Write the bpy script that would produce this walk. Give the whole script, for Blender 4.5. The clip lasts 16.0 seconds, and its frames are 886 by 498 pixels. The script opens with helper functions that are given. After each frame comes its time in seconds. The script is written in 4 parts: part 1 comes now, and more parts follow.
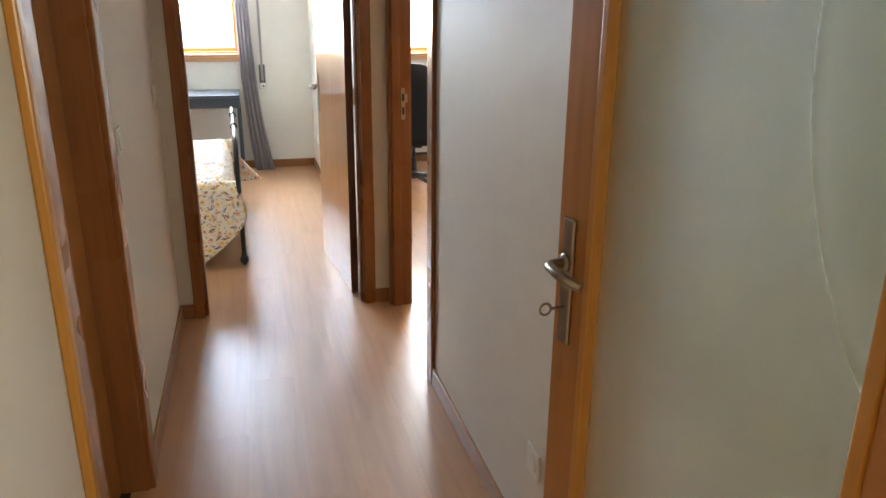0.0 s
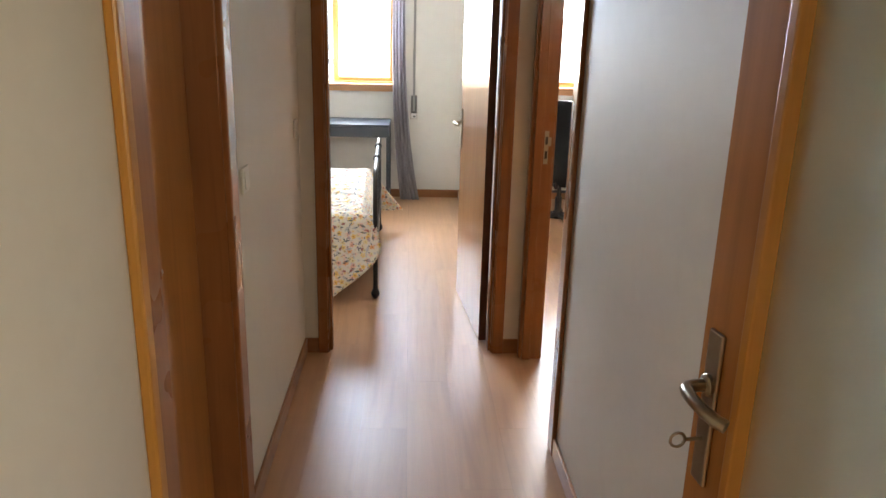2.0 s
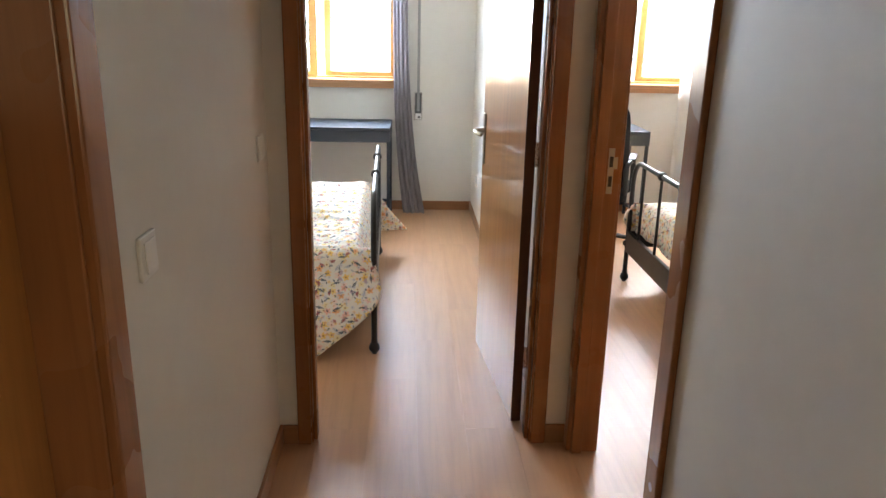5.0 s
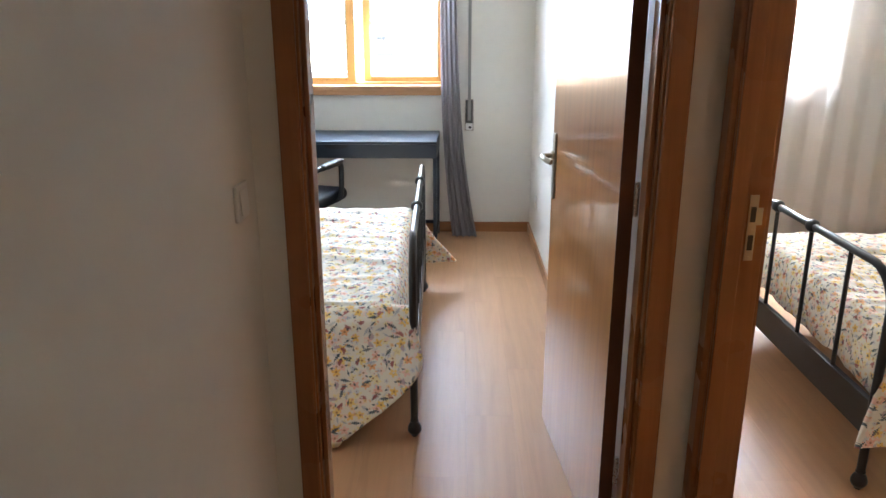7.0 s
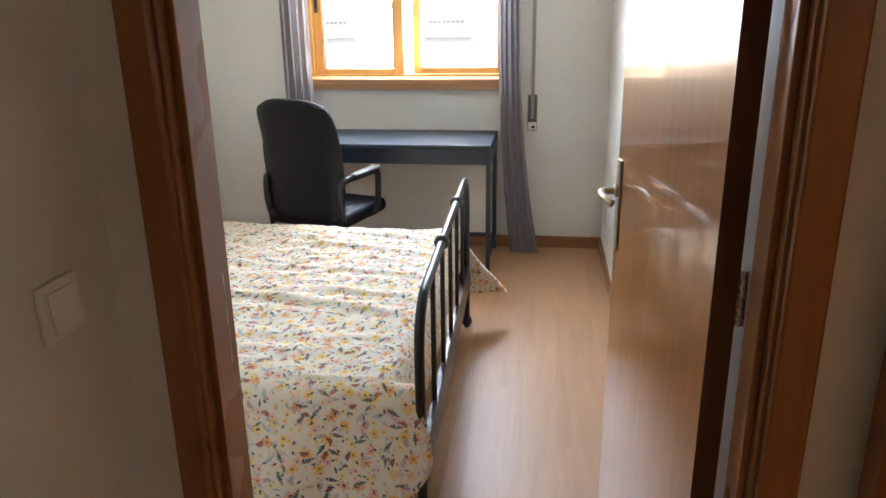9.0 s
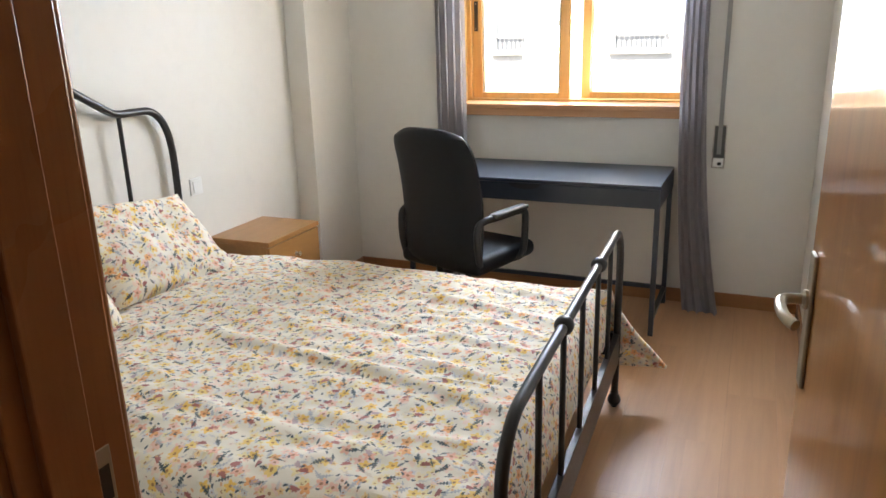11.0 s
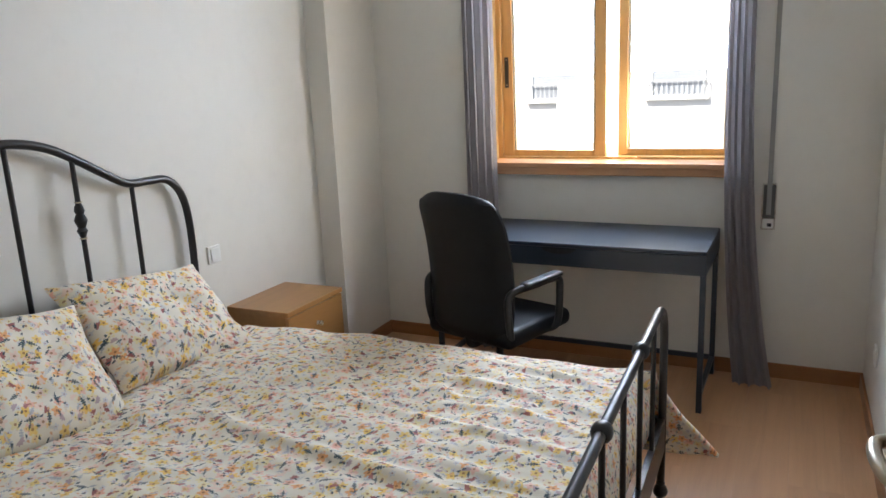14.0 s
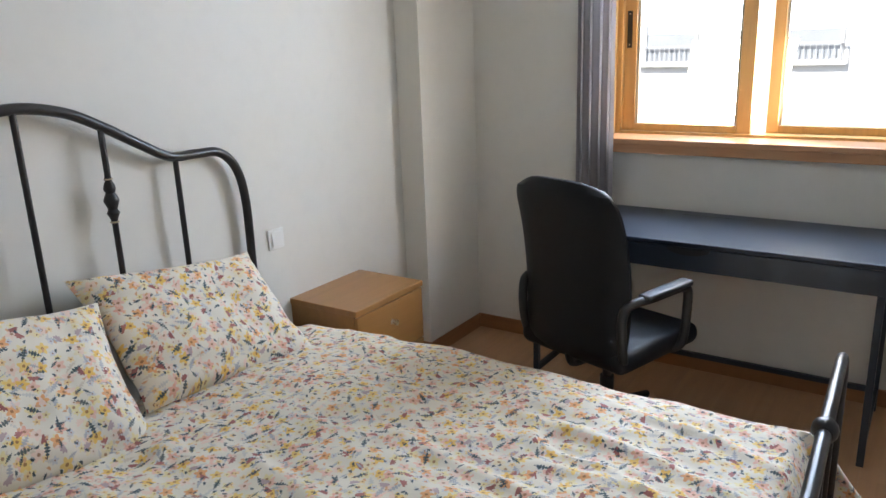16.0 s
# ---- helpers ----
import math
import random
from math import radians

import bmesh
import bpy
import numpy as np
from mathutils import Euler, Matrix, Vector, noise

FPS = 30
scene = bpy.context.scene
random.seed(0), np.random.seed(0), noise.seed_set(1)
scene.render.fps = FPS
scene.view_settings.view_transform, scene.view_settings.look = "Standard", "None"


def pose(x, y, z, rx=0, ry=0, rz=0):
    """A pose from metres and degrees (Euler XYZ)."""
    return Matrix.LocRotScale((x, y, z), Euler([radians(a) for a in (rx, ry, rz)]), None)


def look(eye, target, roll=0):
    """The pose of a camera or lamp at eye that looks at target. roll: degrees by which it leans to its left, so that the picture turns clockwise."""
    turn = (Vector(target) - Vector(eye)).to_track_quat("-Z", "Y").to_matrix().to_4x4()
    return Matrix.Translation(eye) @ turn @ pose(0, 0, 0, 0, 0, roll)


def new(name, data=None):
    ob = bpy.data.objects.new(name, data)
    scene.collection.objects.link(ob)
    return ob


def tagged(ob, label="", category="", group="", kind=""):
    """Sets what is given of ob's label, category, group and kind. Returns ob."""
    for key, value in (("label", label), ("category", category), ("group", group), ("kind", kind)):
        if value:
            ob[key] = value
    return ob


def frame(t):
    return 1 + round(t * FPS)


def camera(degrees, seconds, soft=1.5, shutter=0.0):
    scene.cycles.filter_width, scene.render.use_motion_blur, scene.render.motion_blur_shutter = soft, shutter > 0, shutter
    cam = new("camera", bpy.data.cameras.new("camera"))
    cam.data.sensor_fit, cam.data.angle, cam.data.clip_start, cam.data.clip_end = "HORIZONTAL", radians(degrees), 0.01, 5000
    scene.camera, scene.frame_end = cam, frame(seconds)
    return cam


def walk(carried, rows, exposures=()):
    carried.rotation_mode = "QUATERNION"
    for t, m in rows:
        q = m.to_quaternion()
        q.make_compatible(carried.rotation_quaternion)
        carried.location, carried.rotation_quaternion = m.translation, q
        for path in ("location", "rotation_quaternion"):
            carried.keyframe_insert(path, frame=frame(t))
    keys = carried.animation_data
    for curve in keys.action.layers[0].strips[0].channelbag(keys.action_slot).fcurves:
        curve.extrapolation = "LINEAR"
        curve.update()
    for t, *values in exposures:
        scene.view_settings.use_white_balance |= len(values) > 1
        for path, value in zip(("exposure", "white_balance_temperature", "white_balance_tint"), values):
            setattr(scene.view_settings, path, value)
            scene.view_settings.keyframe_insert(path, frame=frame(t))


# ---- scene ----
cam = camera(62.0, 16.0)
PATH = [
    (0, (0.287, -3.701, 1.538), (0.77, -1.864, 0.914), 0.5),
    (0.5, (0.327, -3.717, 1.561), (0.641, -1.833, 0.968), 1.0),
    (1, (0.399, -3.698, 1.563), (0.586, -1.793, 0.984), 0.9),
    (1.5, (0.421, -3.643, 1.559), (0.539, -1.729, 0.991), 1.4),
    (2, (0.388, -3.483, 1.578), (0.485, -1.566, 1.017), 1.5),
    (2.5, (0.36, -3.355, 1.57), (0.465, -1.439, 1.004), 2.4),
    (3, (0.346, -3.2, 1.554), (0.462, -1.291, 0.97), 2.3),
    (3.5, (0.356, -2.978, 1.534), (0.485, -1.068, 0.957), 2.2),
    (4, (0.346, -2.819, 1.534), (0.477, -0.909, 0.954), 1.7),
    (6.5, (0.353, -1.91, 1.536), (0.357, 0.005, 0.957), 0.5),
    (7, (0.362, -1.706, 1.526), (0.32, 0.206, 0.942), -0.1),
    (7.5, (0.421, -1.478, 1.533), (0.328, 0.431, 0.943), -0.6),
    (8, (0.449, -1.325, 1.527), (0.312, 0.578, 0.929), -1.0),
    (10.3, (0.568, -0.488, 1.521), (0.021, 1.325, 0.877), -1.1),
    (10.5, (0.547, -0.446, 1.509), (-0.06, 1.356, 0.888), -1.3),
    (11, (0.591, -0.373, 1.524), (-0.157, 1.391, 0.95), -1.6),
    (11.5, (0.671, -0.347, 1.553), (-0.177, 1.382, 1.013), -1.9),
    (12, (0.729, -0.32, 1.555), (-0.195, 1.383, 1.061), -2.1),
    (12.5, (0.75, -0.323, 1.563), (-0.209, 1.367, 1.09), -2.3),
    (13, (0.741, -0.307, 1.55), (-0.251, 1.368, 1.091), -2.6),
    (13.5, (0.689, -0.21, 1.558), (-0.196, 1.522, 1.094), -2.5),
    (14, (0.544, -0.142, 1.573), (-0.307, 1.61, 1.121), -2.6),
    (14.5, (0.442, -0.035, 1.557), (-0.524, 1.655, 1.099), -2.5),
    (15, (0.393, 0.147, 1.562), (-0.705, 1.746, 1.074), -2.6),
    (15.5, (0.315, 0.26, 1.578), (-0.821, 1.816, 1.039), -2.1),
    (16, (0.279, 0.39, 1.554), (-0.794, 1.991, 1.016), -2.1),
]

EXPOSURES = [(0, 2.5, 6450, 7), (2.5, 2.3, 6600, 10), (4.2, 2.22, 6500, 9.5), (7, 1.96, 6000, 8), (10.5, 1.42, 6800, 11), (12.5, 1.12, 6650, 11.5), (14.5, 0.84, 6300, 11), (16, 0.86, 6250, 11)]
walk(cam, [(t, look(eye, target, roll)) for t, eye, target, roll in PATH], EXPOSURES)

# ---- world, sun and window light ----
world = bpy.data.worlds.new("sky")
scene.world = world
world.use_nodes = True
wn = world.node_tree.nodes
sky = wn.new("ShaderNodeTexSky")
sky.sky_type = "NISHITA"
sky.sun_disc = False
sky.sun_elevation = radians(48)
sky.sun_rotation = radians(205)
world.node_tree.links.new(sky.outputs["Color"], wn["Background"].inputs["Color"])
wn["Background"].inputs["Strength"].default_value = 0.15

sun_data = bpy.data.lights.new("sun", "SUN")
sun_data.energy, sun_data.angle, sun_data.color = 5.0, radians(0.5), (1.0, 0.94, 0.85)
sun = new("sun", sun_data)
sun.matrix_world = look((-3.6, -7.7, 9.4), (0, 0, 0))


def window_light(name, place, target, size_x, size_y, watts, colour):
    """An area lamp in a window's opening, standing in for daylight."""
    data = bpy.data.lights.new(name, "AREA")
    data.shape, data.size, data.size_y = "RECTANGLE", size_x, size_y
    data.energy, data.color = watts, colour
    ob = new(name, data)
    ob.matrix_world = look(place, target)
    return ob


window_light("bedroom_window_light", (-0.38, 4.10, 1.88), (-0.55, 1.1, 0.6), 1.25, 0.7, 30, (0.62, 0.775, 1.0))
# warm lamp added for daylight bounced off the sunlit building opposite
window_light("bedroom_facade_bounce", (-0.38, 4.105, 1.34), (-1.9, 2.3, 1.6), 1.25, 0.36, 11.5, (1.0, 0.92, 0.76))
window_light("second_bedroom_window_light", (2.3, 4.10, 1.99), (2.0, 0.4, 1.15), 1.25, 0.5, 42, (0.87, 0.92, 1.0))
# warm fill lamp added in the unseen hall to brighten the near corridor
window_light("hall_fill_light", (1.81, -4.9, 1.6), (-1.0, -2.6, 1.1), 1.4, 1.25, 7.0, (1.0, 0.81, 0.50))


# ---- materials ----
def nodes_of(name):
    m = bpy.data.materials.new(name)
    m.use_nodes = True
    return m, m.node_tree.nodes, m.node_tree.links, m.node_tree.nodes["Principled BSDF"]


def coords(n, l, scale, kind="Object"):
    tc, mp = n.new("ShaderNodeTexCoord"), n.new("ShaderNodeMapping")
    mp.inputs["Scale"].default_value = scale if isinstance(scale, tuple) else (scale,) * 3
    l.new(tc.outputs[kind], mp.inputs["Vector"])
    return mp.outputs["Vector"]


def noise_of(n, l, vec, scale, detail=4, rough=0.55, distortion=0.0):
    t = n.new("ShaderNodeTexNoise")
    t.inputs["Scale"].default_value, t.inputs["Detail"].default_value = scale, detail
    t.inputs["Roughness"].default_value, t.inputs["Distortion"].default_value = rough, distortion
    l.new(vec, t.inputs["Vector"])
    return t.outputs["Fac"]


def ramp(n, l, fac, stops):
    r = n.new("ShaderNodeValToRGB")
    e = r.color_ramp.elements
    while len(e) < len(stops):
        e.new(0.5)
    for el, (p, c) in zip(e, stops):
        el.position, el.color = p, (*c, 1) if len(c) == 3 else c
    l.new(fac, r.inputs["Fac"])
    return r.outputs["Color"]


def mix(n, l, a, b, fac, kind="MIX"):
    m = n.new("ShaderNodeMix")
    m.data_type, m.blend_type = "RGBA", kind
    for sock, v in ((m.inputs["A"], a), (m.inputs["B"], b), (m.inputs["Factor"], fac)):
        if hasattr(v, "links"):
            l.new(v, sock)
        else:
            sock.default_value = (*v, 1) if isinstance(v, tuple) else v
    return m.outputs["Result"]


def math_node(n, l, op, a, b=None):
    m = n.new("ShaderNodeMath")
    m.operation = op
    for sock, v in zip(m.inputs, (a, b)):
        if v is None:
            continue
        if hasattr(v, "links"):
            l.new(v, sock)
        else:
            sock.default_value = v
    return m.outputs["Value"]


def bump(n, l, shader, height, strength, distance):
    b = n.new("ShaderNodeBump")
    b.inputs["Strength"].default_value, b.inputs["Distance"].default_value = strength, distance
    l.new(height, b.inputs["Height"])
    l.new(b.outputs["Normal"], shader.inputs["Normal"])


def scaled(c, k):
    return tuple(min(1.0, v * k) for v in c)


def plain(name, colour, rough=0.5, metal=0.0, vary=0.12, grain=60.0, relief=0.15, depth=0.001, spec=0.5):
    m, n, l, p = nodes_of(name)
    vec = coords(n, l, 1.0)
    big, small = noise_of(n, l, vec, 2.5), noise_of(n, l, vec, grain)
    c = ramp(n, l, big, [(0.25, scaled(colour, 1 - vary)), (0.75, scaled(colour, 1 + vary))])
    c = mix(n, l, c, scaled(colour, 1 - 1.5 * vary), math_node(n, l, "MULTIPLY", small, 0.35))
    l.new(c, p.inputs["Base Color"])
    p.inputs["Metallic"].default_value = metal
    p.inputs["Specular IOR Level"].default_value = spec
    r = math_node(n, l, "ADD", math_node(n, l, "MULTIPLY", small, 0.14), rough - 0.07)
    l.new(r, p.inputs["Roughness"])
    if relief:
        bump(n, l, p, small, relief, depth)
    return m


def wood(name, colour, axis="Z", rough=0.3, coat=0.0, coat_rough=0.08, contrast=0.3, per_piece=0.0):
    """Stained wood with grain along one axis."""
    m, n, l, p = nodes_of(name)
    stretch = {"X": (1.2, 22, 22), "Y": (22, 1.2, 22), "Z": (22, 22, 1.2)}[axis]
    fine = {"X": (6, 190, 190), "Y": (190, 6, 190), "Z": (190, 190, 6)}[axis]
    vec = coords(n, l, stretch)
    if per_piece:
        info = n.new("ShaderNodeObjectInfo")
        add = n.new("ShaderNodeVectorMath")
        l.new(vec, add.inputs[0])
        comb = n.new("ShaderNodeCombineXYZ")
        for s_ in ("X", "Y", "Z"):
            l.new(math_node(n, l, "MULTIPLY", info.outputs["Random"], 37.0), comb.inputs[s_])
        l.new(comb.outputs["Vector"], add.inputs[1])
        vec = add.outputs["Vector"]
    g = noise_of(n, l, vec, 1.0, 5, 0.6, 0.8)
    f = noise_of(n, l, coords(n, l, fine), 1.0, 2, 0.5)
    blotch = noise_of(n, l, coords(n, l, 1.0), 3.0, 3)
    c = ramp(n, l, g, [(0.25, scaled(colour, 1 - contrast)), (0.5, colour), (0.8, scaled(colour, 1 + contrast * 0.8))])
    c = mix(n, l, c, scaled(colour, 0.55), math_node(n, l, "MULTIPLY", ramp(n, l, f, [(0.55, (0, 0, 0)), (0.8, (1, 1, 1))]), contrast * 0.9))
    c = mix(n, l, c, scaled(colour, 0.8), math_node(n, l, "MULTIPLY", blotch, 0.4))
    if per_piece:
        k = math_node(n, l, "ADD", math_node(n, l, "MULTIPLY", info.outputs["Random"], per_piece), 1 - per_piece / 2)
        hsv = n.new("ShaderNodeHueSaturation")
        l.new(c, hsv.inputs["Color"])
        l.new(k, hsv.inputs["Value"])
        c = hsv.outputs["Color"]
    l.new(c, p.inputs["Base Color"])
    l.new(math_node(n, l, "ADD", math_node(n, l, "MULTIPLY", blotch, 0.12), rough - 0.06), p.inputs["Roughness"])
    p.inputs["Specular IOR Level"].default_value = 0.15 if coat > 0.35 else 0.5
    p.inputs["Coat Weight"].default_value, p.inputs["Coat Roughness"].default_value = coat, coat_rough
    bump(n, l, p, f, 0.12, 0.0006)
    return m


def painted_wall(name, colour):
    m, n, l, p = nodes_of(name)
    vec = coords(n, l, 1.0)
    big, mid, small = noise_of(n, l, vec, 0.9), noise_of(n, l, vec, 14.0), noise_of(n, l, vec, 260.0, 3)
    c = ramp(n, l, big, [(0.3, scaled(colour, 0.95)), (0.7, scaled(colour, 1.03))])
    c = mix(n, l, c, scaled(colour, 0.86), math_node(n, l, "MULTIPLY", ramp(n, l, mid, [(0.5, (0, 0, 0)), (0.8, (1, 1, 1))]), 0.25))
    l.new(c, p.inputs["Base Color"])
    p.inputs["Roughness"].default_value = 0.62
    bump(n, l, p, math_node(n, l, "ADD", small, math_node(n, l, "MULTIPLY", mid, 1.5)), 0.16, 0.0012)
    return m


def floral(name):
    """Cream cotton printed with small flowers and sprigs, by cloth coordinates in metres."""
    m, n, l, p = nodes_of(name)
    tc = n.new("ShaderNodeTexCoord")
    colour = (0.78, 0.71, 0.585)
    vec0 = tc.outputs["UV"]

    def layer(base, scale, offset, kind, colours, size):
        mp = n.new("ShaderNodeMapping")
        mp.inputs["Scale"].default_value = (scale,) * 3
        mp.inputs["Location"].default_value = (offset, offset * 1.7, 0)
        mp.inputs["Rotation"].default_value = (0, 0, offset)
        l.new(vec0, mp.inputs["Vector"])
        v = n.new("ShaderNodeTexVoronoi")
        v.voronoi_dimensions = "2D"
        v.inputs["Scale"].default_value, v.inputs["Randomness"].default_value = 1.0, 0.8
        l.new(mp.outputs["Vector"], v.inputs["Vector"])
        sub = n.new("ShaderNodeVectorMath")
        sub.operation = "SUBTRACT"
        l.new(mp.outputs["Vector"], sub.inputs[0])
        l.new(v.outputs["Position"], sub.inputs[1])
        rnd = n.new("ShaderNodeSeparateColor")
        l.new(v.outputs["Color"], rnd.inputs["Color"])
        turn = n.new("ShaderNodeVectorRotate")
        turn.rotation_type = "Z_AXIS"
        l.new(sub.outputs["Vector"], turn.inputs["Vector"])
        l.new(math_node(n, l, "MULTIPLY", rnd.outputs["Red"], 6.28), turn.inputs["Angle"])
        xyz = n.new("ShaderNodeSeparateXYZ")
        l.new(turn.outputs["Vector"], xyz.inputs["Vector"])
        x, y = xyz.outputs["X"], xyz.outputs["Y"]
        r = math_node(n, l, "SQRT", math_node(n, l, "ADD", math_node(n, l, "MULTIPLY", x, x), math_node(n, l, "MULTIPLY", y, y)))
        th = math_node(n, l, "ARCTAN2", y, x)
        if kind == "flower":
            lim = math_node(n, l, "ADD", math_node(n, l, "MULTIPLY", math_node(n, l, "COSINE", math_node(n, l, "MULTIPLY", th, 5.0)), 0.28 * size), size)
            mask = math_node(n, l, "LESS_THAN", r, lim)
        elif kind == "half":
            lim = math_node(n, l, "ADD", math_node(n, l, "MULTIPLY", math_node(n, l, "COSINE", math_node(n, l, "MULTIPLY", th, 9.0)), 0.15 * size), size)
            mask = math_node(n, l, "MULTIPLY", math_node(n, l, "LESS_THAN", r, lim), math_node(n, l, "GREATER_THAN", x, -0.02))
        else:
            along = math_node(n, l, "LESS_THAN", math_node(n, l, "ABSOLUTE", x), size)
            waves = math_node(n, l, "ABSOLUTE", math_node(n, l, "SINE", math_node(n, l, "MULTIPLY", x, 9.0 / size)))
            taper = math_node(n, l, "SUBTRACT", 1.05, math_node(n, l, "DIVIDE", math_node(n, l, "ABSOLUTE", x), size))
            lim = math_node(n, l, "MULTIPLY", math_node(n, l, "MULTIPLY", math_node(n, l, "ADD", waves, 0.12), taper), size * 0.34)
            mask = math_node(n, l, "MULTIPLY", along, math_node(n, l, "LESS_THAN", math_node(n, l, "ABSOLUTE", y), lim))
        keep = math_node(n, l, "LESS_THAN", rnd.outputs["Blue"], 0.86)
        pick = n.new("ShaderNodeValToRGB")
        pick.color_ramp.interpolation = "CONSTANT"
        e = pick.color_ramp.elements
        while len(e) < len(colours):
            e.new(0.5)
        for i, (el, c) in enumerate(zip(e, colours)):
            el.position, el.color = i / len(colours), (*c, 1)
        l.new(rnd.outputs["Green"], pick.inputs["Fac"])
        out = mix(n, l, base, pick.outputs["Color"], math_node(n, l, "MULTIPLY", math_node(n, l, "MULTIPLY", mask, keep), 0.95))
        if kind == "flower":
            heart = math_node(n, l, "MULTIPLY", math_node(n, l, "LESS_THAN", r, size * 0.3), keep)
            out = mix(n, l, out, (0.32, 0.12, 0.05), math_node(n, l, "MULTIPLY", heart, 0.75))
        return out

    teal, slate, wine = (0.05, 0.085, 0.10), (0.44, 0.44, 0.45), (0.34, 0.10, 0.09)
    straw, blush = (0.80, 0.68, 0.36), (0.82, 0.62, 0.50)
    c = layer(colour, 17, 9.3, "sprig", [slate, (0.60, 0.57, 0.52), (0.66, 0.56, 0.44)], 0.36)
    c = layer(c, 22, 0.7, "flower", [blush, straw, (0.82, 0.52, 0.40), (0.80, 0.68, 0.44)], 0.30)
    c = layer(c, 31, 3.3, "flower", [straw, (0.78, 0.66, 0.54), (0.82, 0.60, 0.30), (0.62, 0.60, 0.60)], 0.24)
    c = layer(c, 16, 4.1, "flower", [(0.84, 0.54, 0.12), (0.82, 0.40, 0.16), (0.84, 0.60, 0.18), (0.80, 0.44, 0.32)], 0.22)
    c = layer(c, 14.5, 2.3, "sprig", [teal, slate, (0.10, 0.12, 0.12), teal], 0.32)
    c = layer(c, 15.5, 7.9, "half", [wine, (0.44, 0.15, 0.13), blush, (0.50, 0.36, 0.36)], 0.19)
    c = layer(c, 19, 13.1, "sprig", [slate, teal, (0.62, 0.58, 0.54)], 0.26)
    c = layer(c, 34, 5.2, "half", [teal, (0.70, 0.40, 0.22), (0.78, 0.70, 0.58), (0.06, 0.09, 0.11)], 0.19)
    l.new(c, p.inputs["Base Color"])
    p.inputs["Roughness"].default_value = 0.85
    p.inputs["Sheen Weight"].default_value = 0.15
    weave = noise_of(n, l, vec0, 900, 2)
    soft = noise_of(n, l, vec0, 14, 4)
    bump(n, l, p, math_node(n, l, "ADD", math_node(n, l, "MULTIPLY", weave, 0.1), soft), 0.35, 0.006)
    return m


def glass(name, rough=0.0, tint=(1, 1, 1), ior=1.45):
    m, n, l, p = nodes_of(name)
    p.inputs["Base Color"].default_value = (*tint, 1)
    p.inputs["Transmission Weight"].default_value, p.inputs["IOR"].default_value = 1.0, ior
    p.inputs["Roughness"].default_value = rough
    return m


WALL = painted_wall("wall_paint", (0.73, 0.70, 0.635))
CEIL = painted_wall("ceiling_paint", (0.80, 0.79, 0.76))
FLOOR = wood("oak_laminate", (0.54, 0.295, 0.147), "Y", 0.43, 0.16, 0.36, 0.16, 0.07)
JOINT = plain("floor_joint", (0.10, 0.055, 0.03), 0.7)
DOOR = wood("varnished_door_wood", (0.45, 0.19, 0.048), "Z", 0.32, 0.8, 0.06, 0.22)
CASING = wood("stained_casing_wood", (0.31, 0.124, 0.043), "Z", 0.28, 0.45, 0.12, 0.25)
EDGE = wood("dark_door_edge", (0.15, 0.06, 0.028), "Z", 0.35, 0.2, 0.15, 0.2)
SKIRT = wood("baseboard_wood", (0.34, 0.15, 0.055), "Y", 0.32, 0.3, 0.15, 0.2)
SKIRT_X = wood("baseboard_wood_x", (0.34, 0.15, 0.055), "X", 0.32, 0.3, 0.15, 0.2)
BEAD = wood("honey_wood", (0.52, 0.235, 0.035), "Z", 0.35, 0.3, 0.12, 0.2)
PINE = wood("window_pine", (0.64, 0.38, 0.14), "Z", 0.34, 0.4, 0.12, 0.18)
PINE_X = wood("window_pine_x", (0.56, 0.30, 0.15), "X", 0.34, 0.4, 0.12, 0.18)
STAND = wood("nightstand_veneer", (0.36, 0.172, 0.052), "Y", 0.38, 0.2, 0.2, 0.16)
IRON = plain("black_metal", (0.018, 0.016, 0.016), 0.32, 0.0, 0.15, 120, 0.06, 0.0004)
DESK = plain("dark_blue_grey_lacquer", (0.022, 0.030, 0.046), 0.34, 0.0, 0.1, 200, 0.05, 0.0003)
LEATHER = plain("black_leather", (0.005, 0.006, 0.009), 0.5, 0.0, 0.1, 160, 0.3, 0.0008, 0.28)
PLASTIC = plain("black_plastic", (0.015, 0.015, 0.016), 0.42, 0.0, 0.1, 120, 0.1, 0.0004)
STEEL = plain("brushed_steel", (0.62, 0.58, 0.52), 0.28, 1.0, 0.06, 220, 0.05, 0.0002)
RING = plain("worn_gilt", (0.48, 0.40, 0.28), 0.45, 0.3, 0.1, 120, 0.1, 0.0003)
BRASS = plain("aged_nickel", (0.40, 0.35, 0.27), 0.36, 1.0, 0.1, 120, 0.08, 0.0003)
WHITE = plain("white_plastic", (0.80, 0.79, 0.75), 0.35, 0.0, 0.03, 120, 0.03, 0.0002)
STRAP = plain("grey_webbing", (0.33, 0.32, 0.30), 0.8, 0.0, 0.1, 700, 0.3, 0.0006)
RECESS = plain("dark_grey_recess", (0.11, 0.105, 0.10), 0.6)
LINEN = floral("floral_cotton")
MATTRESS = plain("mattress_ticking", (0.72, 0.70, 0.66), 0.9, 0.0, 0.04, 300, 0.2, 0.001)
SEAL = plain("pale_seal", (0.62, 0.55, 0.42), 0.6)
PANE = glass("clear_glass")
FROST = glass("frosted_glass", 0.7, (0.78, 0.91, 0.79))
FACADE = plain("sunlit_render", (0.78, 0.75, 0.70), 0.9, 0.0, 0.06, 8, 0.2, 0.01)
DARKGLASS = plain("far_window_glass", (0.38, 0.40, 0.42), 0.15, 0.0, 0.1, 3, 0.0)
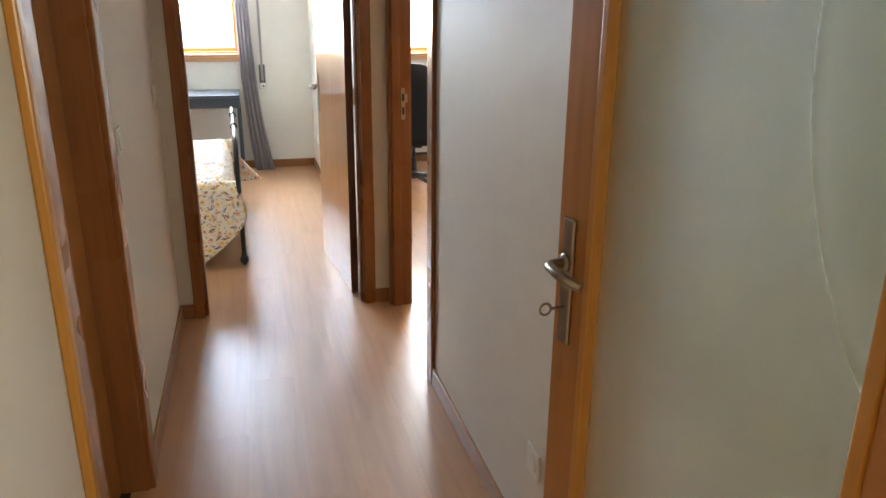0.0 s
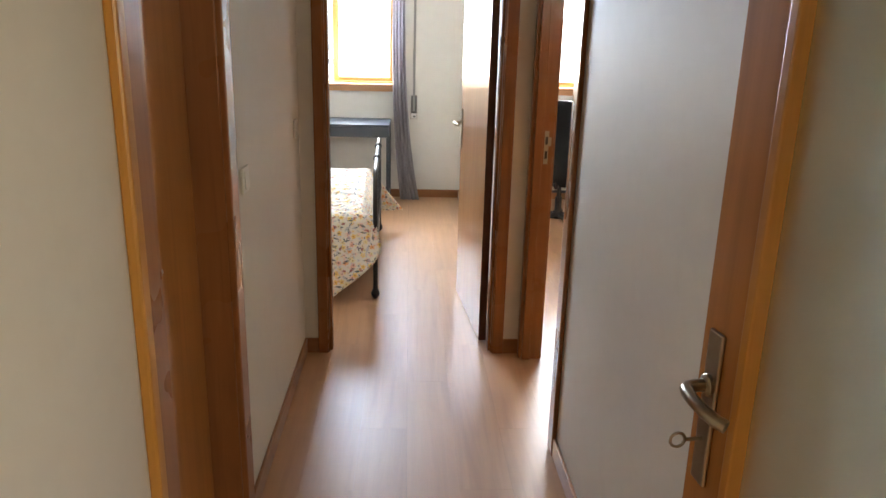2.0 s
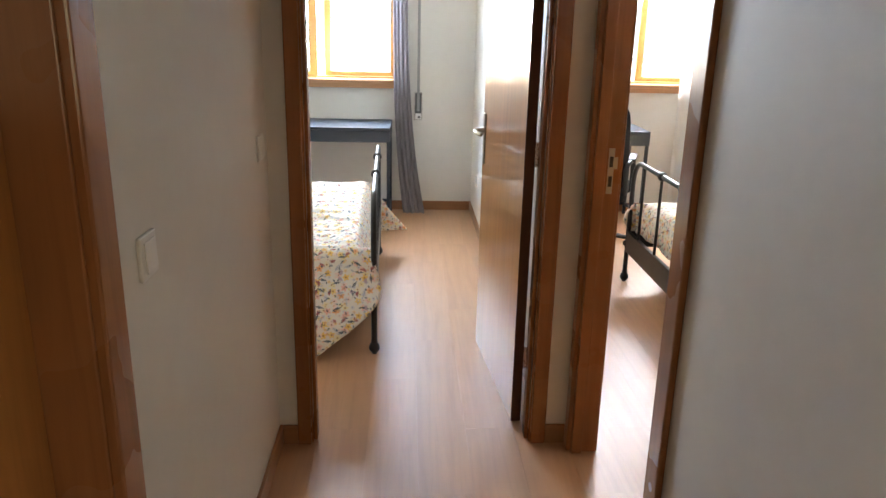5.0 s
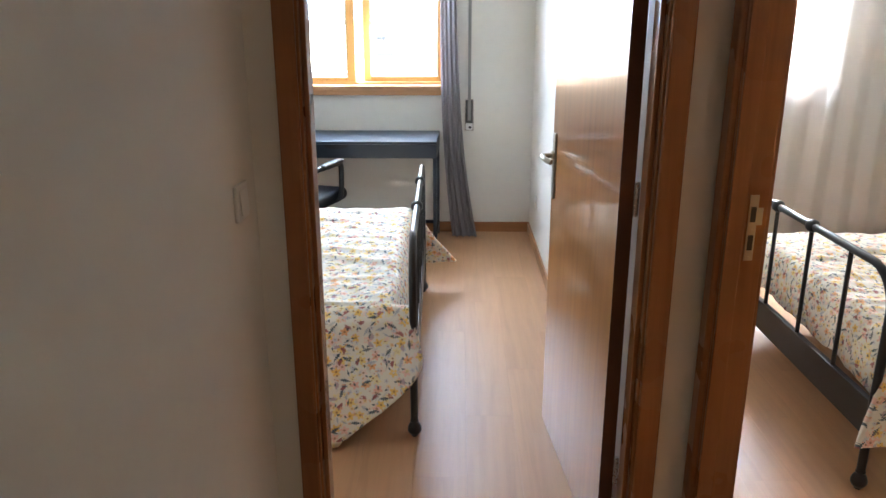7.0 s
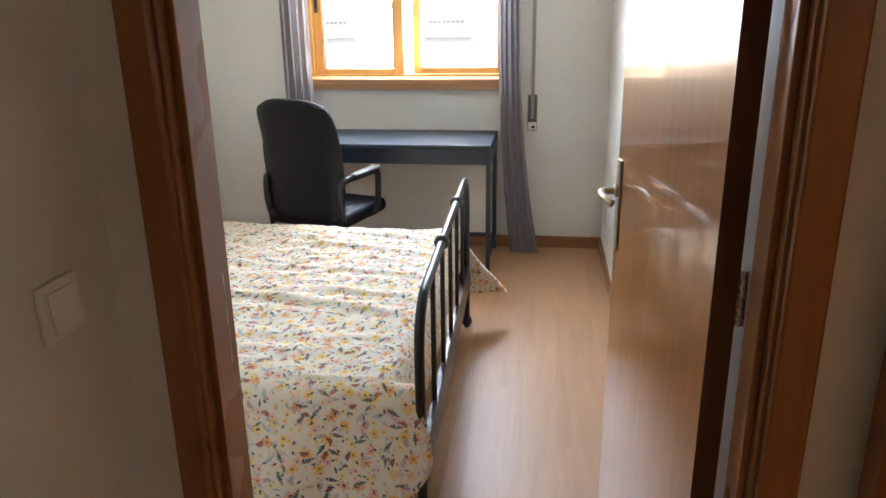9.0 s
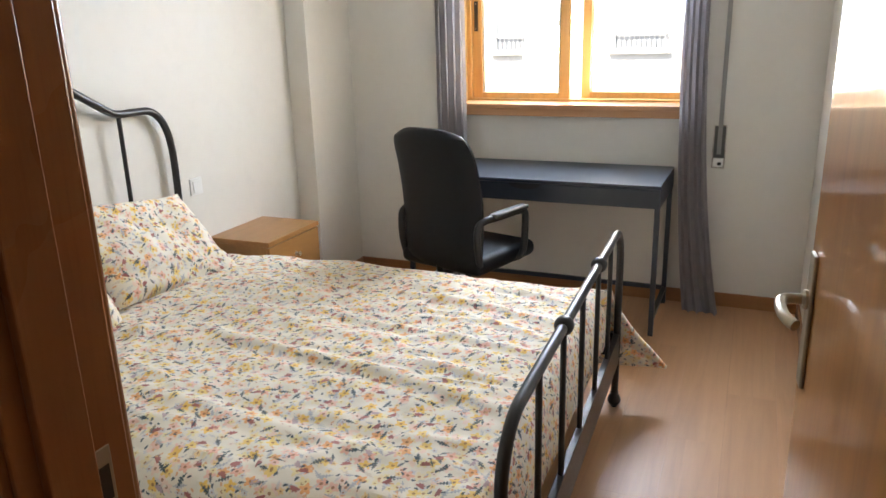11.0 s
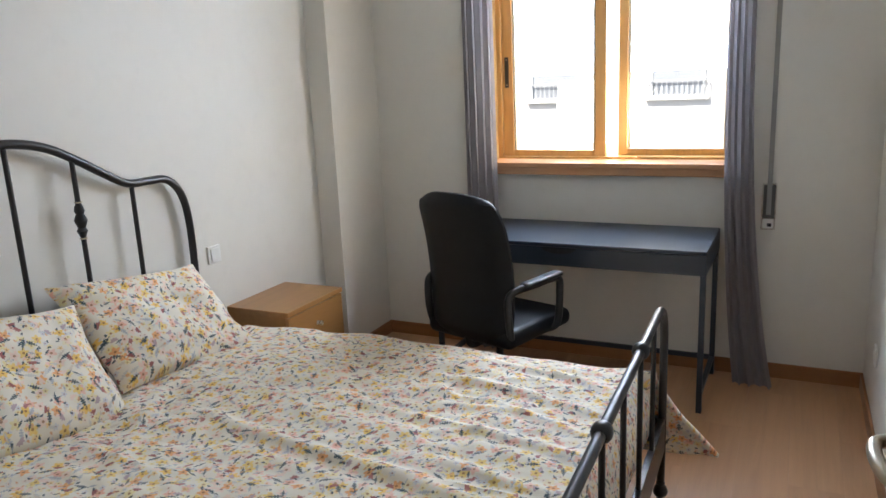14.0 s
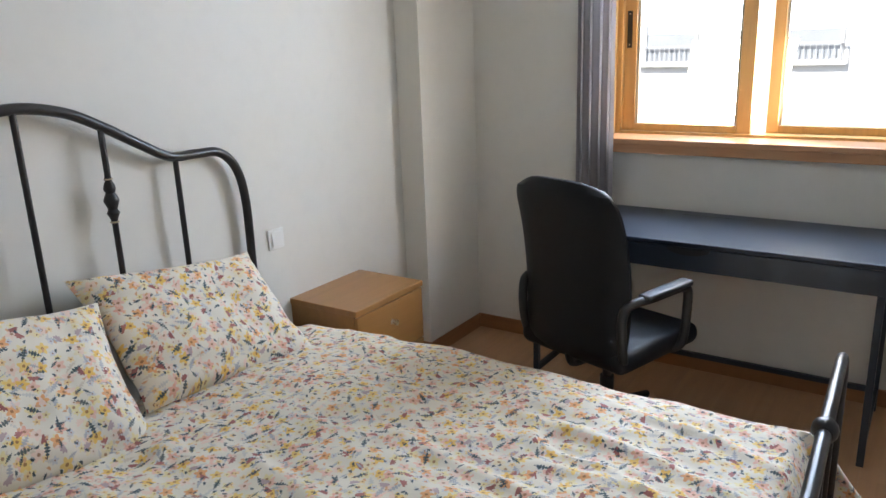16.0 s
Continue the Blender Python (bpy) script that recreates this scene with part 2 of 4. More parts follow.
RAIL = plain("grey_railing_paint", (0.5, 0.5, 0.5), 0.6)
GROUND = plain("street_asphalt", (0.06, 0.06, 0.06), 0.9, 0.0, 0.2, 30, 0.3, 0.01)


def sheer_cloth(name, colour=(0.82, 0.80, 0.77), through_light=0.55, open_weave=(0.3, 0.05)):
    m, n, l, p = nodes_of(name)
    out = n["Material Output"]
    tl, tp, ms, m2, df = (n.new("ShaderNodeBsdfTranslucent"), n.new("ShaderNodeBsdfTransparent"), n.new("ShaderNodeMixShader"),
                          n.new("ShaderNodeMixShader"), n.new("ShaderNodeBsdfDiffuse"))
    tl.inputs["Color"].default_value = df.inputs["Color"].default_value = (*colour, 1)
    weave = noise_of(n, l, coords(n, l, (900, 900, 900)), 1.0, 2)
    ms.inputs["Fac"].default_value = through_light
    l.new(df.outputs[0], ms.inputs[1])
    l.new(tl.outputs[0], ms.inputs[2])
    l.new(math_node(n, l, "ADD", math_node(n, l, "MULTIPLY", weave, open_weave[0]), open_weave[1]), m2.inputs["Fac"])
    l.new(ms.outputs[0], m2.inputs[1])
    l.new(tp.outputs[0], m2.inputs[2])
    l.new(m2.outputs[0], out.inputs["Surface"])
    return m


SHEER = sheer_cloth("white_sheer")
CURTAIN = sheer_cloth("grey_curtain_cloth", (0.33, 0.305, 0.315), 0.30, (0.0, 0.0))


# ---- mesh helpers ----
def finish(name, bm, material, smooth=False):
    me = bpy.data.meshes.new(name)
    bmesh.ops.recalc_face_normals(bm, faces=bm.faces)
    bm.to_mesh(me)
    bm.free()
    me.materials.append(material)
    if smooth:
        for f in me.polygons:
            f.use_smooth = True
        me.set_sharp_from_angle(angle=radians(40))
    return me


def part(name, bm, material, parent, label="", smooth=False):
    ob = new(name, finish(name, bm, material, smooth))
    ob.parent = parent
    return tagged(ob, label)


def solid(name, bm, material, label, category, group="", kind="", smooth=False, at=None):
    ob = new(name, finish(name, bm, material, smooth))
    if at is not None:
        ob.matrix_world = at
    return tagged(ob, label, category, group, kind)


def thing(name, m, label, category, group="", kind=""):
    ob = new(name)
    ob.empty_display_size = 0.1
    ob.matrix_world = m
    return tagged(ob, label, category, group, kind)


def box(lo, hi, bevel=0.0, bm=None, segments=2, m=None):
    own = bmesh.new()
    bmesh.ops.create_cube(own, size=1, matrix=Matrix.LocRotScale([(a + b) / 2 for a, b in zip(lo, hi)], None, [b - a for a, b in zip(lo, hi)]))
    if bevel:
        bmesh.ops.bevel(own, geom=own.edges[:], offset=bevel, segments=segments, affect="EDGES", profile=0.5)
    if m is not None:
        own.transform(m)
    return join(bm, own)


def join(bm, own):
    if bm is None:
        return own
    me = bpy.data.meshes.new("tmp")
    own.to_mesh(me)
    own.free()
    bm.from_mesh(me)
    bpy.data.meshes.remove(me)
    return bm


def boxes(*pairs, bevel=0.0):
    bm = None
    for lo, hi in pairs:
        bm = box(lo, hi, bevel, bm)
    return bm


def tube(points, r, seg=10, bm=None):
    """A round bar along a line of points."""
    bm = bm or bmesh.new()
    pts = [Vector(p) for p in points]
    up = Vector((0, 0, 1))
    rings, side = [], None
    for i, p in enumerate(pts):
        d = (pts[min(i + 1, len(pts) - 1)] - pts[max(i - 1, 0)]).normalized()
        if side is None:
            side = d.cross(up if abs(d.z) < 0.9 else Vector((1, 0, 0))).normalized()
        side = (side - d * side.dot(d)).normalized()
        other = d.cross(side)
        rr = r[i] if isinstance(r, (list, tuple)) else r
        rings.append([bm.verts.new(p + rr * (math.cos(a) * side + math.sin(a) * other)) for a in (2 * math.pi * k / seg for k in range(seg))])
    for a, b in zip(rings, rings[1:]):
        for k in range(seg):
            bm.faces.new((a[k], a[(k + 1) % seg], b[(k + 1) % seg], b[k]))
    bm.faces.new(rings[0][::-1])
    bm.faces.new(rings[-1])
    return bm


def lathe(profile, at, seg=14, bm=None):
    """A turned shape: radius and height pairs round an upright axis."""
    return tube([(at[0], at[1], at[2] + z) for _, z in profile], [max(r, 0.0005) for r, _ in profile], seg, bm)


def arc(c, r, a0, a1, n, plane="yz"):
    out = []
    for i in range(n + 1):
        a = radians(a0 + (a1 - a0) * i / n)
        u, v = r * math.cos(a), r * math.sin(a)
        out.append((c[0], c[1] + u, c[2] + v) if plane == "yz" else (c[0] + u, c[1] + v, c[2]) if plane == "xy" else (c[0] + u, c[1], c[2] + v))
    return out


# ---- structure ----
H = 2.55
LEFT, RIGHT = -0.125, 0.976        # corridor wall faces
END0, END1 = 0.014, 0.136         # wall between corridor and bedroom
WIN = 3.762                       # window wall's inner face
BED_L, BED_R = -1.878, 0.90       # bedroom's side walls
B_L, B_R, B_NEAR = 1.066, 4.1, -1.15


def wall(name, pairs, label):
    return solid(name, boxes(*pairs), WALL, label, "wall", kind="structure")


wall("wall_corridor_west", [((LEFT - 0.12, -3.21, 0), (LEFT, -2.075, H)), ((LEFT - 0.12, -2.075, 2.03), (LEFT, -1.42, H)),
                            ((LEFT - 0.12, -1.42, 0), (LEFT, END0, H))], "cream painted corridor wall with light switches")
wall("wall_corridor_east", [((RIGHT, -3.21, 0), (B_L, -0.90, H)), ((RIGHT, -0.90, 2.05), (B_L, -0.036, H)), ((RIGHT, -0.036, 0), (B_L, END0, H))],
     "cream painted corridor wall beside the second bedroom")
wall("wall_between", [((BED_L - 0.12, END0, 0), (-0.035, END1, H)), ((-0.035, END0, 2.06), (0.858, END1, H)), ((0.858, END0, 0), (B_L, END1, H))],
     "cream painted wall round the bedroom door")
wall("wall_bedroom_east", [((BED_R, END1, 0), (B_L, WIN, H))], "pale painted wall behind the open bedroom door")
wall("wall_bedroom_west", [((BED_L - 0.12, END1, 0), (BED_L, WIN, H))], "pale painted wall behind the bed's headboard")
wall("pilaster", [((BED_L, 3.27, 0), (-1.745, WIN, H))], "pale painted pilaster in the bedroom corner")
WX0, WX1, WZ0, WZ1 = -1.055, 0.30, 1.075, 2.25
BX0, BX1 = 1.63, 2.98
wall("wall_window", [((BED_L - 0.12, WIN, 0), (WX0, 4.12, H)), ((WX1, WIN, 0), (BX0, 4.12, H)), ((BX1, WIN, 0), (B_R + 0.12, 4.12, H)),
                     ((WX0, WIN, 0), (WX1, 4.12, WZ0)), ((WX0, WIN, WZ1), (WX1, 4.12, H)), ((BX0, WIN, 0), (BX1, 4.12, WZ0)), ((BX0, WIN, WZ1), (BX1, 4.12, H))],
     "pale painted outer wall with two windows")
wall("wall_second_bedroom_east", [((B_R, B_NEAR, 0), (B_R + 0.12, WIN, H))], "pale painted side wall of the second bedroom")
wall("wall_second_bedroom_south", [((B_L, B_NEAR - 0.12, 0), (B_R + 0.12, B_NEAR, H))], "pale painted near wall of the second bedroom")
# hall behind the glazed door, unseen; its window is assumed for the light
wall("wall_hall_north", [((-1.62, -3.33, 0), (-0.06, -3.21, H)), ((-0.06, -3.33, 2.06), (0.95, -3.21, H)), ((0.95, -3.33, 0), (1.92, -3.21, H))],
     "cream painted wall between hall and corridor")
wall("wall_hall_west", [((-1.62, -6.2, 0), (-1.5, -3.33, H))], "cream painted hall wall")
wall("wall_hall_east", [((1.8, -6.2, 0), (1.92, -5.7, H)), ((1.8, -4.1, 0), (1.92, -3.33, H)), ((1.8, -5.7, 0), (1.92, -4.1, 0.9)), ((1.8, -5.7, 2.3), (1.92, -4.1, H))],
     "cream painted unseen hall wall with an assumed window opening")
wall("wall_hall_south", [((-1.62, -6.32, 0), (1.92, -6.2, H))], "cream painted hall wall")
# closet behind the corridor's closed door
wall("wall_closet", [((-1.4, -2.6, 0), (-1.28, -0.9, H)), ((-1.28, -2.6, 0), (LEFT - 0.12, -2.5, H)), ((-1.28, -1.0, 0), (LEFT - 0.12, -0.9, H))], "cream painted walls behind the closed door")
solid("ceiling", boxes(((-2.0, 0.014, H), (4.22, 4.12, H + 0.15)), ((-1.4, -3.33, H), (1.1, 0.014, H + 0.15)), ((1.1, -1.27, H), (4.22, 0.014, H + 0.15)), ((-1.62, -6.32, H), (1.92, -3.33, H + 0.15))), CEIL, "white painted plaster ceiling", "ceiling", kind="structure")


def baseboard(lo, hi, mat):
    solid("baseboard", box(lo, hi, 0.003), mat, "varnished wooden baseboard along the wall", "baseboard", "baseboards", "structure")


bt, bh = 0.013, 0.078
baseboard((LEFT, -1.352, 0), (LEFT + bt, END0, bh), SKIRT)
baseboard((LEFT, -3.21, 0), (LEFT + bt, -2.172, bh), SKIRT)
baseboard((LEFT + bt, END0 - bt, 0), (-0.056, END0, bh), SKIRT_X)
baseboard((0.885, END0 - bt, 0), (RIGHT - 0.015, END0, bh), SKIRT_X)
baseboard((RIGHT - bt, -3.21, 0), (RIGHT, -0.958, bh), SKIRT)
baseboard((BED_R - bt, 0.20, 0), (BED_R, WIN - bt, bh), SKIRT)
baseboard((-1.745, WIN - bt, 0), (BED_R, WIN, bh), SKIRT_X)
baseboard((-1.745, 3.27 - bt, 0), (-1.745 + bt, WIN - bt, bh), SKIRT)
baseboard((BED_L, 3.27 - bt, 0), (-1.745, 3.27, bh), SKIRT_X)
baseboard((BED_L, END1, 0), (BED_L + bt, 3.27 - bt, bh), SKIRT)
baseboard((B_L, END1, 0), (B_L + bt, WIN - bt, bh), SKIRT)
baseboard((B_L, WIN - bt, 0), (B_R, WIN, bh), SKIRT_X)


# ---- doors ----
def lever_handle(parent, m, z_plate, plate_h, metal, key=False):
    """Long plate with a curved lever, in the frame m: x along the leaf towards its hinge, y out of the leaf."""
    plate = part("handle_plate", box((-0.019, 0, z_plate), (0.019, 0.007, z_plate + plate_h), 0.003, m=m), metal, parent, "long metal handle plate")
    hz = z_plate + plate_h * 0.66
    pts = [(0, 0.005, hz), (0, 0.03, hz)] + [(0.02 - 0.02 * math.cos(a), 0.03 + 0.02 * math.sin(a), hz) for a in (0.5, 1.0, 1.57)]
    pts += [(0.045, 0.053, hz), (0.075, 0.052, hz - 0.001), (0.096, 0.047, hz - 0.003), (0.108, 0.038, hz - 0.006)]
    bm = tube(pts, 0.0095, 12)
    bm.transform(m)
    part("lever", bm, metal, plate, "curved metal lever", True)
    bm = lathe([(0.017, 0), (0.017, 0.006), (0.012, 0.01)], (0, 0, 0), 16)
    bm.transform(m @ Matrix.Translation((0, 0.006, hz)) @ Matrix.Rotation(radians(-90), 4, "X"))
    part("rosette", bm, metal, plate, "", True)
    if key:
        kz = z_plate + plate_h * 0.30
        bm = tube([(0, 0.004, kz), (0, 0.035, kz)], 0.003, 8)
        bm = tube(arc((0, 0.045, kz), 0.0115, 0, 360, 16, "yz"), 0.0025, 6, bm)
        bm.transform(m)
        part("key", bm, BRASS, plate, "small key in the keyhole", True)
    return plate


def leaf_frame(hinge, free, thick_side=1):
    """Frame of a leaf: origin at the free lower corner, x towards the hinge, y out of the seen face."""
    f, h = Vector((*free, 0)), Vector((*hinge, 0))
    x = (h - f).normalized()
    z = Vector((0, 0, 1))
    y = z.cross(x) * thick_side
    m = Matrix((x, y, z)).transposed().to_4x4()
    m.translation = f
    return m, (h - f).length


# bedroom door, open into the room
d1 = thing("door_1", pose(0, 0, 0), "varnished brown wooden bedroom door standing open", "door", kind="structure")
m1, w1 = leaf_frame((0.774, 0.152), (0.702, 0.955), 1)
flip = m1.to_3x3() @ Vector((0, 1, 0))
if flip.x > 0:
    m1 = m1 @ Matrix.Diagonal((1, -1, 1, 1))
leaf = part("leaf", box((0.0, -0.036, 0.008), (w1, 0, 2.0), 0.0015, m=m1), DOOR, d1)
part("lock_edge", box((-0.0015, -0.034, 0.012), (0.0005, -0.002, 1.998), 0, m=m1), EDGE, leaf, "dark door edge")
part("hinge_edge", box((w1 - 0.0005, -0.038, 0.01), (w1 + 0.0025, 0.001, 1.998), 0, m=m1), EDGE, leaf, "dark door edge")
lever_handle(leaf, m1 @ Matrix.Translation((0.042, 0, 0)), 0.922, 0.235, BRASS)
for hz in (0.25, 1.05, 1.8):
    bm = lathe([(0.006, 0), (0.007, 0.01), (0.007, 0.08), (0.006, 0.09)], (0.817, 0.148, hz), 10)
    part("hinge", bm, STEEL, leaf, "steel barrel hinge", True)
# its lining and casings
part("jamb", box((-0.034, END0 - 0.004, 0), (0.0, END1 + 0.004, 2.06), 0.003), CASING, d1)
part("jamb", box((0.823, END0 - 0.004, 0), (0.857, END1 + 0.004, 2.06), 0.003), CASING, d1)
part("jamb", box((-0.034, END0 - 0.004, 2.025), (0.857, END1 + 0.004, 2.059), 0.003), CASING, d1)
part("door_stop", box((0.0, END0 + 0.02, 0), (0.012, END0 + 0.075, 2.025), 0.002), CASING, d1)
part("door_stop", box((0.811, END0 + 0.02, 0), (0.823, END0 + 0.075, 2.025), 0.002), CASING, d1)
for x0, x1 in ((-0.056, -0.006), (0.829, 0.885)):
    part("casing", box((x0, END0 - 0.018, 0), (x1, END0, 2.09), 0.005), CASING, d1)
    part("casing", box((x0, END1, 0), (x1, END1 + 0.016, 2.09), 0.005), CASING, d1)
part("casing", box((-0.056, END0 - 0.019, 2.03), (0.885, END0 - 0.001, 2.10), 0.005), CASING, d1)
sp1 = part("strike_plate", box((-0.0005, END1 - 0.045, 0.96), (0.002, END1 - 0.022, 1.12), 0.001), BRASS, d1, "small metal strike plate with two slots")
part("slot", boxes(((0.0015, END1 - 0.040, 1.06), (0.0028, END1 - 0.027, 1.10)), ((0.0015, END1 - 0.040, 0.98), (0.0028, END1 - 0.027, 1.03))), IRON, sp1)

# second bedroom's doorway in the corridor's east wall, door folded back inside
d2 = thing("door_2", pose(0, 0, 0), "varnished brown wooden door frame with its door open inside", "door", kind="structure")
part("jamb", box((RIGHT - 0.004, -0.062, 0), (B_L, -0.036, 2.05), 0.003), CASING, d2)
part("jamb", box((RIGHT - 0.004, -0.90, 0), (B_L + 0.004, -0.876, 2.05), 0.003), CASING, d2)
part("jamb", box((RIGHT - 0.004, -0.90, 2.02), (B_L + 0.004, -0.036, 2.052), 0.003), CASING, d2)
for y0, y1 in ((-0.056, -0.0055), (-0.966, -0.884)):
    part("casing", box((RIGHT - 0.018, y0, 0), (RIGHT, y1, 2.09), 0.005), CASING, d2)
    part("casing", box((B_L, y0, 0), (B_L + 0.009, y1, 2.09), 0.003), CASING, d2)
part("casing", box((RIGHT - 0.019, -0.966, 2.03), (RIGHT - 0.001, -0.004, 2.10), 0.005), CASING, d2)
part("door_stop", box((RIGHT - 0.002, -0.074, 0), (RIGHT + 0.036, -0.062, 2.02), 0.002), CASING, d2)
sp = part("strike_plate", boxes(((RIGHT + 0.046, -0.0645, 1.0), (RIGHT + 0.066, -0.0615, 1.155)), ((RIGHT + 0.066, -0.0645, 1.085), (RIGHT + 0.078, -0.0618, 1.125))), BRASS, d2, "small steel strike plate with two slots")
for z0 in (1.025, 1.092):
    part("slot", box((RIGHT + 0.050, -0.0655, z0), (RIGHT + 0.062, -0.0640, z0 + 0.036)), IRON, sp)
for z0 in (1.008, 1.073, 1.143):
    part("screw", lathe([(0.003, 0), (0.0025, 0.001)], (0, 0, 0), 8), BRASS, sp).data.transform(Matrix.Translation((RIGHT + 0.056, -0.0644, z0)) @ Matrix.Rotation(radians(90), 4, "X"))
part("leaf", box((B_L + 0.02, -0.915, 0.008), (B_L + 0.80, -0.880, 2.0), 0.002), DOOR, d2)

# closed door in the corridor's west wall
d3 = thing("door_3", pose(0, 0, 0), "closed varnished brown wooden door set back in its frame", "door", kind="structure")
leaf3 = part("leaf", box((LEFT - 0.118, -2.047, 0.008), (LEFT - 0.083, -1.446, 2.0), 0.002), DOOR, d3)
part("jamb", box((LEFT - 0.124, -1.444, 0), (LEFT + 0.004, -1.42, 2.03), 0.003), CASING, d3)
part("jamb", box((LEFT - 0.124, -2.075, 0), (LEFT + 0.004, -2.049, 2.03), 0.003), CASING, d3)
part("jamb", box((LEFT - 0.124, -2.075, 2.005), (LEFT + 0.004, -1.42, 2.032), 0.003), CASING, d3)
part("casing", box((LEFT, -1.437, 0), (LEFT + 0.022, -1.352, 2.09), 0.005), CASING, d3)
part("casing", box((LEFT, -2.128, 0), (LEFT + 0.020, -2.045, 2.09), 0.005), CASING, d3)
part("casing_edge", box((LEFT, -2.170, 0), (LEFT + 0.024, -2.1285, 2.09), 0.006), BEAD, d3, "honey-coloured edge moulding")
part("casing", box((LEFT + 0.001, -2.13, 2.03), (LEFT + 0.023, -1.352, 2.10), 0.005), CASING, d3)
m3 = Matrix(((0, 1, 0, LEFT - 0.083), (1, 0, 0, -2.0), (0, 0, 1, 0), (0, 0, 0, 1)))
lever_handle(leaf3, m3, 0.895, 0.245, STEEL)

# glazed door folded back along the corridor's east wall
d4 = thing("door_4", pose(0, 0, 0), "open wooden door with a large frosted glass pane", "door", kind="structure")
m4, w4 = leaf_frame((0.912, -3.236), (0.834, -2.475), 1)
if (m4.to_3x3() @ Vector((0, 1, 0))).x > 0:
    m4 = m4 @ Matrix.Diagonal((1, -1, 1, 1))
leaf4 = part("frame", boxes(((0, -0.036, 0.008), (0.105, 0, 2.0)), ((w4 - 0.08, -0.036, 0.008), (w4, 0, 2.0)), ((0.105, -0.036, 0.008), (w4 - 0.08, 0, 0.25)),
                            ((0.105, -0.036, 1.88), (w4 - 0.08, 0, 2.0)), bevel=0.002), DOOR, d4)
leaf4.data.transform(m4)
for lo, hi in (((0.105, -0.034, 0.25), (0.125, 0.006, 1.88)), ((w4 - 0.10, -0.034, 0.25), (w4 - 0.08, 0.006, 1.88)),
               ((0.125, -0.034, 0.25), (w4 - 0.10, 0.006, 0.27)), ((0.125, -0.034, 1.86), (w4 - 0.10, 0.006, 1.88))):
    part("glazing_bead", box(lo, hi, 0.003, m=m4), BEAD, leaf4, "honey-coloured glazing bead")
part("pane", box((0.12, -0.020, 0.265), (w4 - 0.095, -0.015, 1.865), 0, m=m4), FROST, leaf4, "greenish frosted glass pane")
lever_handle(leaf4, m4 @ Matrix.Translation((0.045, 0, 0)), 0.932, 0.245, BRASS, True)
part("lock_edge", box((-0.002, -0.030, 0.012), (0.0005, -0.006, 1.998), 0, m=m4), DOOR, leaf4)
part("jamb", box((0.920, -3.334, 0), (0.950, -3.206, 2.06), 0.003), CASING, d4)
part("jamb", box((-0.060, -3.334, 0), (-0.030, -3.206, 2.06), 0.003), CASING, d4)


# ---- windows ----
def sliding_window(name, x0, x1, z0, z1, label):
    """Two sashes on two tracks in a wooden frame, with a deep sill."""
    w = thing(name, pose(0, 0, 0), label, "window", kind="structure")
    y = 3.965
    part("window_frame", boxes(((x0, y - 0.045, z0), (x0 + 0.045, y + 0.09, z1)), ((x1 - 0.045, y - 0.045, z0), (x1, y + 0.09, z1)),
                               ((x0 + 0.045, y - 0.045, z0 + 0.012), (x1 - 0.045, y + 0.09, z0 + 0.034)), ((x0 + 0.045, y - 0.045, z1 - 0.04), (x1 - 0.045, y + 0.09, z1)), bevel=0.002), PINE, w)
    mid = (x0 + x1) / 2 - 0.035
    for a, b, yy, st in ((x0 + 0.045, mid, y, 0.06), (mid + 0.055, x1 - 0.045, y + 0.062, 0.05)):
        lo, hi = z0 + 0.034, z1 - 0.04
        s_ = part("sash", boxes(((a, yy - 0.019, lo), (a + st, yy + 0.019, hi)), ((b - st, yy - 0.019, lo), (b, yy + 0.019, hi)),
                                ((a + st, yy - 0.019, lo), (b - st, yy + 0.019, lo + 0.034)), ((a + st, yy - 0.019, hi - 0.05), (b - st, yy + 0.019, hi)), bevel=0.003), PINE, w)
        part("glazing_seal", boxes(((a + st, yy - 0.008, lo + 0.034), (a + st + 0.012, yy + 0.008, hi - 0.05)), ((b - st - 0.012, yy - 0.008, lo + 0.034), (b - st, yy + 0.008, hi - 0.05))), SEAL, s_, "pale glazing seal")
        pane = part("pane", box((a + st - 0.005, yy - 0.003, lo + 0.03), (b - st + 0.005, yy + 0.003, hi - 0.045)), PANE, s_)
        pane.visible_shadow = False
    pull = part("sash_pull", box((x0 + 0.058, y - 0.0215, 1.50), (x0 + 0.082, y - 0.0185, 1.67), 0.001), IRON, w, "dark recessed sash pull")
    part("screw", boxes(((x0 + 0.067, y - 0.0225, 1.512), (x0 + 0.073, y - 0.021, 1.518)), ((x0 + 0.067, y - 0.0225, 1.652), (x0 + 0.073, y - 0.021, 1.658))), STEEL, pull)
    part("window_sill", box((x0 + 0.02, WIN - 0.045, z0 - 0.004), (x1 + 0.03, y - 0.046, z0 + 0.022), 0.004), PINE_X, w, "wooden window sill")
    part("apron", box((x0 + 0.03, WIN - 0.032, z0 - 0.045), (x1 + 0.02, WIN - 0.001, z0 - 0.0045), 0.003), PINE_X, w, "wooden moulding under the sill")
    part("reveal", boxes(((x0 - 0.001, WIN - 0.012, z0 + 0.0225), (x0 + 0.02, y - 0.046, z1)), ((x1 - 0.02, WIN - 0.012, z0 + 0.0225), (x1 + 0.001, y - 0.046, z1))), PINE, w)
    return w


